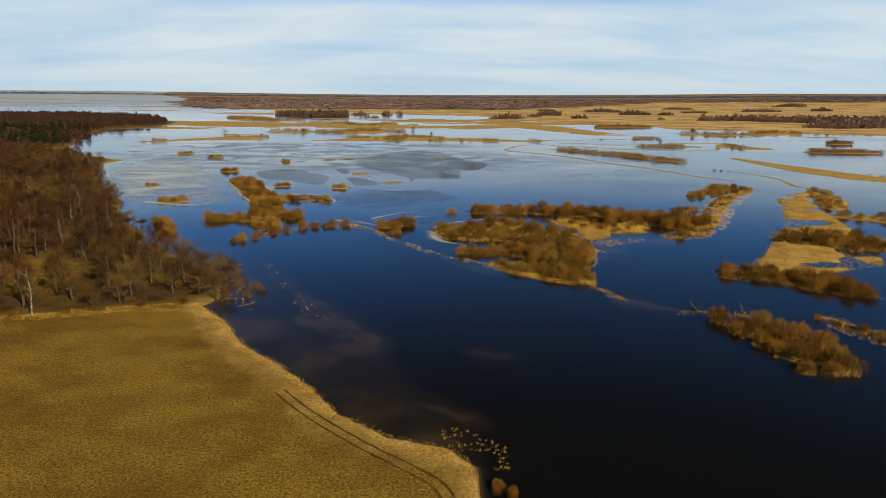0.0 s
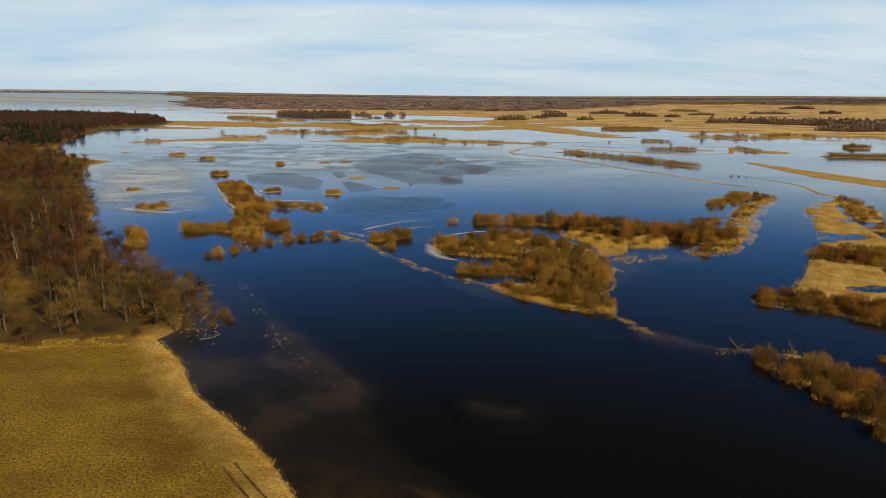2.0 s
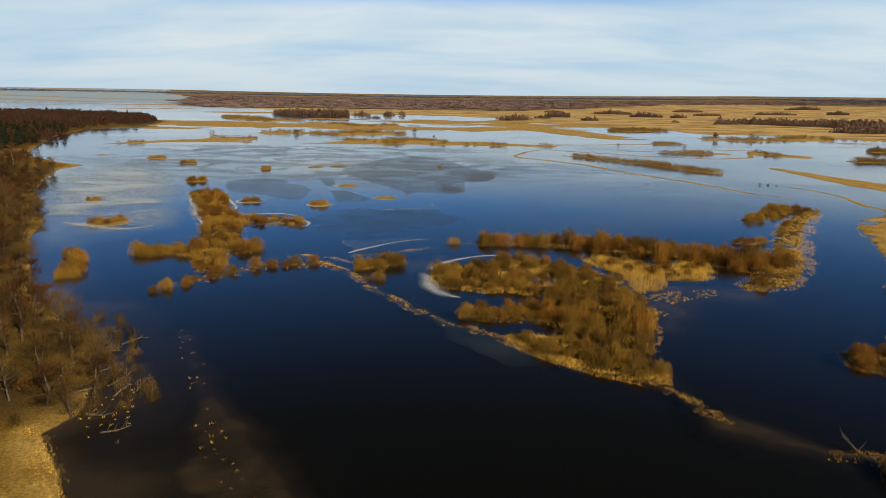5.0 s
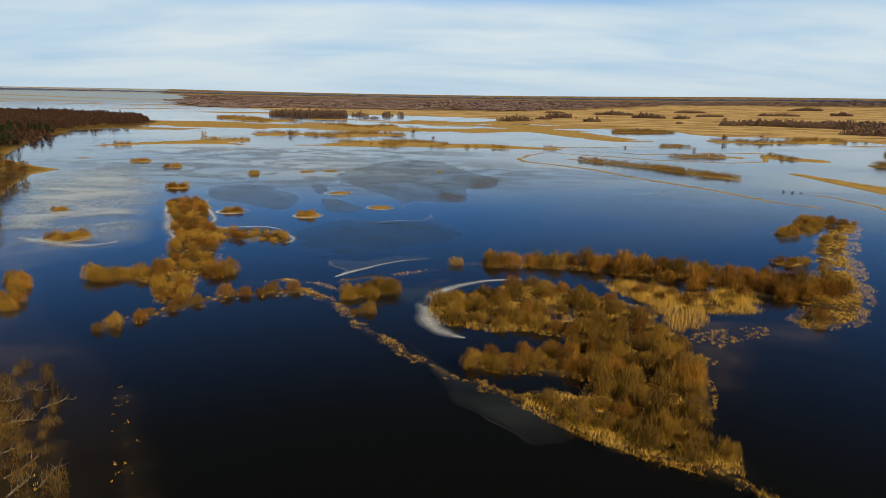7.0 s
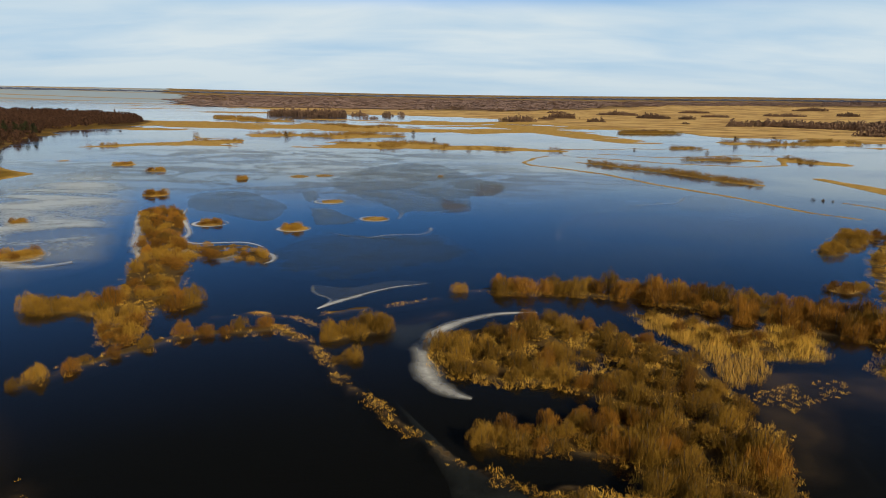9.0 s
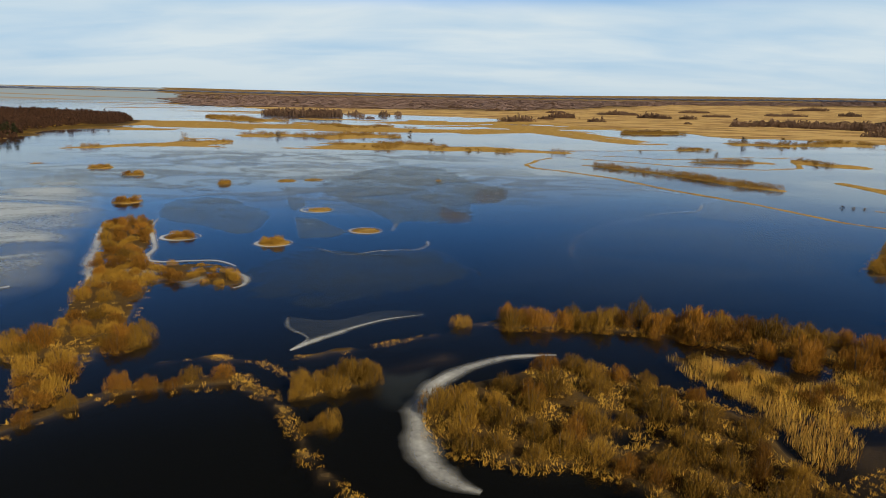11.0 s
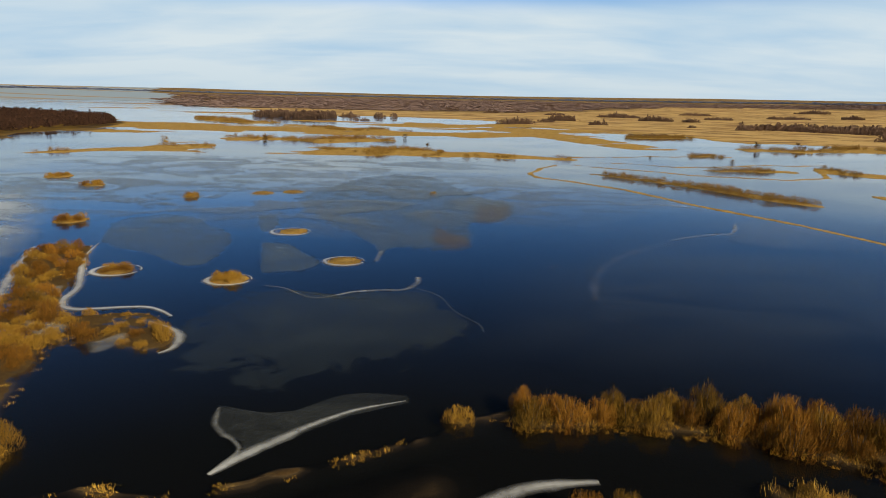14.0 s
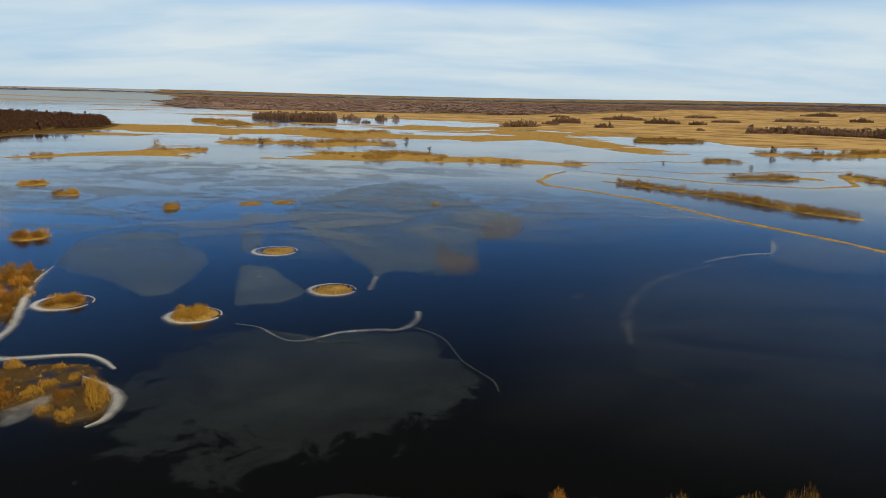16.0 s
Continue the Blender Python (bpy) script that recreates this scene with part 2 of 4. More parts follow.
def inside_outline(x, y, corners):
    """Distance to the edge of a many-cornered area, positive inside."""
    near, within = np.full(np.shape(x), 1e6), np.zeros(np.shape(x), bool)
    for (ax, ay), (bx, by) in zip(corners, corners[1:] + corners[:1]):
        dx, dy = bx - ax, by - ay
        s = np.clip(((x - ax) * dx + (y - ay) * dy) / (dx * dx + dy * dy), 0, 1)
        near = np.minimum(near, np.hypot(x - ax - s * dx, y - ay - s * dy))
        if dy:
            within ^= ((ay > y) != (by > y)) & (x < ax + (y - ay) / dy * dx)
    return np.where(within, near, -near)


SHORE = [(5, -600), (5, 78), (1, 83), (-8, 86), (-17, 93), (-24, 104), (-30, 111), (-41, 122), (-49, 135), (-58, 146), (-56, 152), (-60, 166),
         (-72, 184), (-84, 195), (-104, 213), (-120, 240), (-142, 272), (-156, 302), (-192, 352), (-232, 425), (-250, 470), (-248, 494), (-275, 512), (-330, 560),
         (-372, 640), (-440, 800), (-478, 900), (-470, 1000), (-462, 1080), (-490, 1180), (-640, 1420), (-860, 1560), (-1500, 1650), (-5500, 1800), (-5500, -600)]
PLAIN = [(-2100, 5000), (-1500, 3800), (-760, 2500), (-500, 2050), (-400, 1830), (-230, 1800), (-100, 1620), (60, 1560), (200, 1430), (290, 1260), (380, 1140),
         (410, 1010), (520, 940), (620, 880), (900, 860), (5600, 900), (5600, 5600), (-2300, 5600)]
# strips: x, y, half-width
ISLANDS = {
    "main": [(6, 232, 9), (14, 234, 14), (24, 237, 16), (34, 229, 15), (41, 212, 10), (37, 194, 10), (33, 181, 8)],
    "main_south": [(17, 187, 2.5), (25, 181, 5), (33, 175, 5), (39, 169, 3)],
    "finger": [(8, 201, 2.0), (17, 202, 3.2), (28, 203, 7)],
    "row": [(14, 276, 2.5), (22, 275, 1.5), (33, 276, 3), (45, 275, 4), (56, 271, 5), (68, 266, 7), (80, 258, 8), (92, 252, 8), (102, 248, 6)],
    "belt": [(46, 257, 1.5), (54, 248, 5), (62, 240, 6), (70, 239, 6), (76, 246, 4)],
    "arm": [(84, 226, 3), (92, 232, 5), (103, 246, 5), (114, 266, 4), (128, 293, 4), (145, 320, 4), (166, 345, 3)],
    "arm_tip": [(127, 322, 3), (140, 335, 5), (156, 352, 6), (168, 348, 3)],
    "arm_spur": [(106, 280, 3), (112, 284, 3)],
    "tee": [(-119, 377, 8), (-107, 350, 8), (-99, 330, 7), (-91, 314, 7), (-82, 290, 7), (-76, 272, 7), (-73, 259, 5)],
    "tee_arm": [(-84, 311, 8), (-70, 312, 9), (-58, 304, 4)],
    "tee_foot": [(-80, 256, 3), (-70, 254, 4), (-63, 262, 3)],
    "tee_leg": [(-73, 251, 3), (-69, 243, 3.5), (-66, 237, 2.5)],
    "tee_west": [(-94, 256, 3.5), (-82, 257, 4)],
    "tee_south": [(-73, 216, 1.0), (-68, 224, 1.3), (-61, 233, 2), (-54, 241, 1.7), (-46, 243, 1.7), (-36, 246, 1.6)],
    "west_scrub": [(-115, 253, 2.5), (-108, 242, 2), (-103, 229, 3)],
    "clump": [(-23, 242, 2.5), (-15, 247, 3)],
    "clump_low": [(-19, 230, 1.2), (-18.5, 230, 1.2)],
    "near_right": [(64, 136, 2), (69, 131, 4.5), (73.5, 122, 6.5), (73, 113, 4.5)],
    "near_right_b": [(88, 139, 1.2), (91, 133, 1.8), (94, 126, 2.2)],
    "right_low": [(83, 178, 4), (94, 174, 6), (104, 167, 6), (110, 158, 3)],
    "right_gold": [(93, 180, 4), (106, 186, 10), (124, 200, 16), (146, 240, 12), (160, 275, 9), (171, 305, 8), (183, 326, 5), (196, 336, 3)],
    "right_mid": [(128, 222, 8), (150, 215, 12), (170, 205, 10)],
    "right_hook": [(200, 340, 4), (192, 310, 7), (180, 288, 5)],
    "right_east": [(172, 268, 5), (190, 258, 9)],
    "right_band": [(243, 530, 5), (248, 487, 9), (256, 442, 15), (268, 402, 15), (288, 378, 13)],
    "long_isle": [(102, 614, 3), (120, 600, 7), (140, 575, 7), (155, 556, 7), (165, 535, 7), (176, 514, 8), (187, 496, 5)],
    "loop_isle": [(195, 652, 5), (219, 657, 8), (257, 652, 9)],
    "east_isle": [(298, 682, 7), (292, 652, 12), (312, 634, 15)],
    "band": [(-330, 690, 8), (-292, 728, 12), (-236, 760, 26), (-178, 762, 38), (-132, 748, 40), (-86, 765, 56), (-37, 755, 46), (6, 742, 24), (56, 727, 18), (105, 718, 10)],
    "band_north": [(-269, 860, 22), (-193, 868, 34), (-136, 885, 34), (-87, 926, 32), (-42, 951, 36)],
    "band_east": [(-70, 1390, 20), (30, 1340, 35), (110, 1210, 48), (150, 1060, 42), (190, 935, 38), (214, 856, 28)],
    "spit": [(-300, 502, 22), (-256, 492, 8)],
    "wood_spit": [(-500, 1190, 30), (-420, 1130, 24), (-330, 1080, 22), (-270, 1010, 16)],
    "far_a": [(-440, 1420, 40), (-310, 1290, 36)],
    "far_b": [(-240, 1200, 14), (-120, 1130, 18), (-20, 1090, 10)],
    "far_c": [(-260, 1420, 25), (-120, 1380, 22)],
    "far_d": [(236, 772, 9), (252, 780, 9)],
    "far_e": [(330, 868, 16), (395, 880, 18), (470, 900, 30)],
    "far_f": [(255, 1050, 12), (330, 1080, 16)],
    "far_g": [(345, 594, 8), (372, 590, 9), (395, 585, 8)],
    "far_h": [(426, 700, 8), (440, 704, 8)],
}
ISLETS = [(-143, 424, 6), (-91, 356, 5.5), (-57, 349, 5), (-29, 371, 5), (-55, 412, 6), (-92, 503, 6), (-76, 508, 5), (-121, 488, 4.5),
          (-186, 519, 6), (-223, 552, 7), (-130, 302, 7.5), (-163, 351, 4), (-276, 572, 5), (-4, 510, 2.5), (4, 274, 1.2)]
LEVEES = {
    "levee": [(-36, 246, 1.2), (-27, 237, 1.3), (-19, 222, 1.1), (-13, 215, 0.9), (-7, 206, 1.1), (3, 195, 1.3), (14, 187, 1.7), (21, 178, 1.6), (30, 171, 1.8), (39, 167, 1.4), (46, 153, 0.9)],
    "levee_near": [(58, 144, 0.8), (64, 143, 1.1), (71, 141, 0.9)],
    "levee_dots": [(-54, 252, 0.5), (-46, 255, 0.6), (-36, 254, 0.5), (-31, 250, 0.5), (-25, 245, 0.7)],
    "levee_row": [(-27, 256, 0.9), (-18, 260, 1.0), (-10, 264, 1.0), (-3, 268, 1.0), (4, 274, 1.1), (14, 278, 1.0)],
    "levee_far": [(85, 663, 1.8), (70, 640, 1.8), (58, 612, 2.0), (62, 590, 2.2), (80, 573, 2.2), (105, 540, 2.4), (125, 490, 2.2), (150, 445, 2.0), (166, 402, 1.6), (178, 388, 1.2)],
    "levee_east": [(199, 432, 1.2), (207, 417, 1.4), (210, 394, 1.4), (203, 364, 1.4), (207, 355, 1.6), (195, 333, 1.5)],
    "levee_loop": [(100, 672, 1.4), (134, 651, 1.8), (156, 636, 1.8), (172, 618, 2.0), (199, 612, 2.0), (229, 603, 2.0), (267, 617, 2.4), (285, 657, 2.2), (293, 686, 2.0)],
    "levee_lane": [(120, 690, 1.6), (180, 672, 1.6), (250, 690, 1.8), (320, 710, 1.6)],
    "levee_back": [(110, 735, 2.2), (180, 748, 2.2), (260, 760, 2.2)],
}
POOLED = ("clump", "clump_low", "west_scrub", "tee_west", "main", "main_south", "finger", "row", "belt", "arm", "arm_tip", "tee", "tee_foot", "tee_leg", "tee_arm", "near_right", "near_right_b", "right_low", "right_mid", "tee_south")
SHOALS = [[(-54, 188, 2.0), (-44, 168, 3), (-34, 150, 5.5), (-24, 134, 8), (-17, 122, 7)], [(7, 119, 3), (12, 117, 2)], [(-2, 96, 3), (3, 92, 3)],
          [(46, 153, 3), (53, 147, 3), (60, 143, 2)], [(-66, 172, 9), (-52, 156, 7)], [(50, 196, 5), (55, 210, 6), (63, 222, 7), (78, 220, 7)], [(-12, 250, 3), (0, 256, 2)]]
TUSSOCKS = [(40, 191, 2.5), (44, 196, 2.5), (50, 205, 3.5), (55, 214, 3.5), (62, 218, 2.5), (70, 221, 2.5)]
TALL_REED = [(48, 252, 3.5), (54, 247, 5.5), (58, 238, 5.5), (56, 228, 4.5), (54, 222, 2)]
ARM_REED = [(93, 228, 3), (107, 246, 4), (118, 266, 4), (132, 293, 4.5), (149, 320, 4), (166, 343, 3)]
CLEARING = [(-160, 160), (-108, 152), (-99, 168), (-106, 184), (-160, 190)]
RUTS = [(-28, 100), (-22.3, 93.2), (-15.8, 86.7), (-9.7, 81.2), (-4.2, 76.6), (0.4, 71.5), (2.5, 60)]


def land_depth(x, y):
    """Metres inside the dry land at a place (negative: metres out in the water), and how far on the meadow and the plain."""
    far = np.clip((y - 560) / 260.0, 0, 1)
    x, y = x + far * 14 * rugged(x, y, 70.0, 16), y + far * (34 * rugged(x, y, 120.0, 17) + 26 * rugged(x, y, 38.0, 18))
    warp = np.clip(y / 260.0, 0.7, 7.0)
    wob = rugged(x, y, 16.0, 3) * 2.2 * warp + rugged(x, y, 3.0, 9, 3) * 0.8 * np.minimum(warp, 2)
    west = inside_outline(x, y, SHORE) + wob * np.where(y < 150, 0.25, 0.55)
    plain = inside_outline(x, y, PLAIN) + rugged(x, y, 420.0, 20) * 170 + rugged(x, y / 0.4, 130.0, 31) * 45 - 8
    wob = wob + rugged(x / 1.6, y, 75.0, 27) * np.clip((y - 520) * 0.055, 0, 30)
    best = np.maximum(west, plain)
    lagoons = 5 + 95 * rugged(x / 2.2, y, 75.0, 64, 4)
    creeks = 3.2 + 16 * rugged(x, y, 17.0, 65, 3)
    pools = 0.9 + 4.0 * rugged(x, y, 7.0, 61, 3)
    for name, nodes in itertools.chain(ISLANDS.items(), [("islet", [i]) for i in ISLETS]):
        d = inside_chain(x, y, nodes) + np.maximum(wob * (0.55 if name != "islet" else 0.8), -nodes[0][2] * 0.6)
        best = np.maximum(best, np.minimum(d, pools) if name in POOLED else np.minimum(d, lagoons) if name in ("band", "band_north", "band_east") else np.minimum(d, creeks) if name == "right_gold" else d)
    broken = rugged(x, y, 4.0, 44, 3)
    for nodes in LEVEES.values():
        near = nodes[0][1] < 300
        best = np.maximum(best, inside_chain(x, y, nodes) + rugged(x, y, 7.0, 12, 3) * 1.0 + broken * (2.4 if near else 1.0) - (1.05 if near else -0.35))
    # drowned strips far to the north-west
    strips = rugged(x / 3.2, y, 150.0, 57, 5) * 120 - 30 - np.clip(840 - y, 0, 600) * 0.5 - np.clip(y - 1700, 0, 900) * 0.02
    best = np.maximum(best, np.where(x < 520, strips, -500))
    return best, west, plain


def ground_height(x, y):
    x, y = np.asarray(x, float), np.asarray(y, float)
    best, west, plain = land_depth(x, y)
    z = np.where(best > 0, np.minimum(best * 0.13, 0.35) + 0.05 * rugged(x, y, 2.0, 70, 2), np.maximum(best * 0.5, -1.3))
    z += np.clip(west - 3, 0, 60) * 0.03 * (best > 0)
    shelf = (west < 0) & (west > -40)
    z = np.where(shelf, np.maximum(z, np.minimum(west * 0.014 + np.minimum(west + 15, 0) * 0.06 - 0.12 - np.clip(x, 0, 40) * 0.06 + 0.24 * rugged(x, y, 12.0, 81, 5), -0.09)), z)
    for nodes in SHOALS:
        d = inside_chain(x, y, nodes) + rugged(x, y, 9.0, 90) * 4
        z = np.maximum(z, np.where(d > -4, np.minimum(d * 0.12, 0.3) - 0.44 + 0.16 * rugged(x, y, 5.0, 95), -9))
    # the far land rises slowly to the horizon, also where it stands in for water
    reach = np.hypot(x, y)
    return z + np.maximum(np.clip(reach - 2600, 0, 3000) * 0.0165 * np.clip(plain / 250, 0, 1), np.clip(reach - 3700, 0, 2000) * 0.037)


def plain_mesh(name, verts, faces, mat):
    me = bpy.data.meshes.new(name)
    verts, faces = np.asarray(verts, np.float32), np.asarray(faces, np.int32)
    k = faces.shape[1]
    me.vertices.add(len(verts))
    me.vertices.foreach_set("co", verts.ravel())
    me.loops.add(faces.size)
    me.loops.foreach_set("vertex_index", faces.ravel())
    me.polygons.add(len(faces))
    me.polygons.foreach_set("loop_start", np.arange(0, faces.size, k, dtype=np.int32))
    me.polygons.foreach_set("loop_total", np.full(len(faces), k, np.int32))
    me.update(calc_edges=True)
    me.materials.append(mat)
    return me


def build_ground():
    """One sheet from behind the start to the horizon, finer where it is near."""
    ys, y = [-5000.0, -2000, -800, -300, -120, -40, 0, 20, 35, 46, 54], 60.0
    while y < 5400:
        ys.append(y)
        y += 0.62 if y < 330 else 0.62 + (y - 330) * 0.0056
    ys = np.array(ys)
    side = np.linspace(-1, 1, 371)
    half = np.maximum(ys, 60) * 0.70 + 62
    x = side[None, :] * half[:, None]
    x = np.concatenate([np.full((len(ys), 1), -5600.0), x, np.full((len(ys), 1), 5600.0)], axis=1)
    y = np.broadcast_to(ys[:, None], x.shape)
    z = ground_height(x, y)
    rows, cols = x.shape
    i = (np.arange(rows - 1)[:, None] * cols + np.arange(cols - 1)[None, :]).ravel()
    me = plain_mesh("ground", np.stack([x, y, z], -1).reshape(-1, 3), np.stack([i, i + 1, i + cols + 1, i + cols], -1), GROUND)
    best, west, plain = land_depth(x, y)
    fringe = np.clip((west - 0.5 - 3.5 * rugged(x, y, 4.0, 5)) / 7.0, 0, 1)
    # darker ground cover: under woods and bushes, on heath, marsh, islets and levees
    dark_cover = np.clip((inside_wood(x, y) + 3) / 6, 0, 1) * (0.68 + 0.7 * rugged(x, y, 12.0, 33))
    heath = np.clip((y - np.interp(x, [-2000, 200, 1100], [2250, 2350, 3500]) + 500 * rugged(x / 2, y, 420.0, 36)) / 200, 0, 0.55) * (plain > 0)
    dark_cover = np.maximum(dark_cover, np.maximum(heath, 0.5 * (y > 4500) * (plain > 0)))
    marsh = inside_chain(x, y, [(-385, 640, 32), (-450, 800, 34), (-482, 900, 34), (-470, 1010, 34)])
    dark_cover = np.maximum(dark_cover, np.clip(marsh / 15 + 0.6, 0, 0.8) * np.clip(0.85 + 0.9 * rugged(x, y, 40.0, 39), 0, 1))
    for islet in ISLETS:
        dark_cover = np.maximum(dark_cover, np.clip(inside_chain(x, y, [islet]) / 2 + 0.6, 0, 0.6) * np.clip(0.55 + rugged(x, y, 4.0, 40), 0, 1))
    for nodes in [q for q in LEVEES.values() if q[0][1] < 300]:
        dark_cover = np.maximum(dark_cover, np.clip(inside_chain(x, y, nodes) + 3.0, 0, 1) * np.clip(0.75 + 1.2 * rugged(x, y, 2.5, 68, 2), 0, 0.9))
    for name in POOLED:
        dark_cover = np.maximum(dark_cover, np.clip((inside_chain(x, y, ISLANDS[name]) + 2.4 + 2 * rugged(x, y, 4.0, 66, 3)) / 2, 0, 1) * 0.88)
    # pale flooded flats far to the north-west: the water's sky reflection, painted on ground
    painted_sheen = (plain < 0) * np.clip((np.hypot(x, y) - 3500) / 100, 0, 1) * np.clip(1.0 + 1.5 * rugged(x / 9, y, 110.0, 47), 0, 1)
    dark_cover = dark_cover * (1 - painted_sheen)
    cover = np.stack([fringe, np.clip(plain / 40, 0, 1), np.clip(dark_cover, 0, 1), 1 - painted_sheen], -1)
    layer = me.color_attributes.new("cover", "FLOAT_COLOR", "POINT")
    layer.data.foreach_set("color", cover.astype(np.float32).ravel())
    me.polygons.foreach_set("use_smooth", np.ones(len(me.polygons), bool))
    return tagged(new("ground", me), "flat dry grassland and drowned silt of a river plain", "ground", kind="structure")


WOOD_FOOT = [(-420, 100), (-160, 118), (-97, 133), (-77, 142), (-62, 148)]


def inside_wood(x, y):
    """Metres inside the wood on the west shore."""
    foot = np.interp(x, [p[0] for p in WOOD_FOOT], [p[1] for p in WOOD_FOOT])
    edge = np.minimum(y - foot - 1.0, inside_outline(x, y, SHORE) - 0.5)
    edge = np.minimum(edge, -inside_outline(x, y, CLEARING))
    spit = inside_chain(x, y, [(-340, 520, 24), (-255, 490, 22)])
    marsh = inside_chain(x, y, [(-420, 640, 70), (-500, 840, 60), (-500, 1000, 40)])
    return np.minimum(edge, np.minimum(-spit, -marsh))


build_ground()
me = plain_mesh("water", [(-5600, -5000, 0), (5600, -5000, 0), (5600, 5400, 0), (-5600, 5400, 0)], [(0, 1, 2, 3)], WATER)
water = new("water", me)
water.visible_shadow = False
tagged(water, "still dark flood water reflecting the sky", "water", kind="structure")


# ---- plants ----
def blades(roots, tips, width, rng, bend=0.0):
    """Thin tapering stems: three corners each, or five when bent."""
    roots, tips = np.asarray(roots), np.asarray(tips)
    count = len(roots)
    ang = rng.uniform(0, 2 * np.pi, count)
    side = np.stack([np.cos(ang), np.sin(ang), np.zeros(count)], -1) * (np.broadcast_to(width, count)[:, None] / 2)
    verts = np.stack([roots - side, roots + side, tips], 1).reshape(-1, 3)
    return verts, np.arange(count * 3).reshape(-1, 3)


def tube(path, radii, sides=5):
    """A bent, tapering round stem."""
    path = [Vector(p) for p in path]
    verts, faces = [], []
    for k, (p, r) in enumerate(zip(path, radii)):
        along = (path[min(k + 1, len(path) - 1)] - path[max(k - 1, 0)]).normalized()
        right = along.orthogonal().normalized()
        up = along.cross(right)
        for s in range(sides):
            a = 2 * math.pi * s / sides
            verts.append(p + right * (r * math.cos(a)) + up * (r * math.sin(a)))
        if k:
            o = (k - 1) * sides
            for s in range(sides):
                q = (s + 1) % sides
                faces.append((o + s, o + q, o + sides + q, o + sides + s))
    return [tuple(v) for v in verts], faces


def join(pieces):
    verts, faces, base = [], [], 0
    for v, f in pieces:
        verts.append(np.asarray(v, float).reshape(-1, 3))
        faces.append(np.asarray(f, int) + base)
        base += len(verts[-1])
    return np.concatenate(verts), np.concatenate(faces)


def part(name, data, mat, parent, label=""):
    ob = new(name, plain_mesh(name, *data, mat))
    ob.parent = parent
    return tagged(ob, label)


def bush_shape(seed, radius=3.0, height=4.4, twigs=2500, fine=1.0):
    """Main stems, each by itself, and the brush of fine twigs of a many-stemmed bush: several rounded heads grown together."""
    rng = np.random.default_rng(seed)
    stems = []
    for k in range(6):
        a, lean = k * 2.4 + rng.uniform(-0.3, 0.3), rng.uniform(0.25, 0.85)
        out = np.array([math.cos(a), math.sin(a), 0.0])
        tip = out * lean * radius * 0.8 + (0, 0, height * (0.9 - 0.4 * lean * lean))
        foot = out * lean * radius * 0.3
        stems.append(tube([foot - (0, 0, 0.5), foot, foot * 0.6 + tip * 0.4 + (0, 0, height * 0.1), tip], [0.085, 0.08, 0.055, 0.015], 4))
    heads = 8
    a = np.arange(heads) * 2.4 + rng.uniform(-0.4, 0.4, heads)
    r = radius * np.sqrt((np.arange(heads) + 0.1) / heads) * 0.68
    mid = np.stack([np.cos(a) * r, np.sin(a) * r, np.zeros(heads)], -1)
    broad = radius * rng.uniform(0.38, 0.56, heads)
    tall = height * rng.uniform(0.66, 1.0, heads) * (1.0 - 0.35 * (r / radius) ** 2)
    pick = rng.choice(heads, twigs, p=broad * tall / (broad * tall).sum())
    u = rng.normal(0, 1, (twigs, 3))
    u[:, 2] = np.abs(u[:, 2]) * 1.1 + 0.02
    u /= np.linalg.norm(u, axis=1)[:, None]
    size = np.stack([broad, broad, tall], -1)[pick]
    tip = mid[pick] + u * size * rng.uniform(0.62, 1.04, (twigs, 1)) ** 0.6
    grow = u * (0.42, 0.42, 0.1) + (0, 0, 0.75) + rng.normal(0, 0.13, (twigs, 3))
    root = tip - grow * rng.uniform(0.5, 1.25, twigs)[:, None] * (height / 4.4)
    low = root[:, 2] < 0.15
    root[low, 2] = -0.3
    return stems, blades(root, tip, rng.uniform(0.035, 0.065, twigs) * fine, rng)


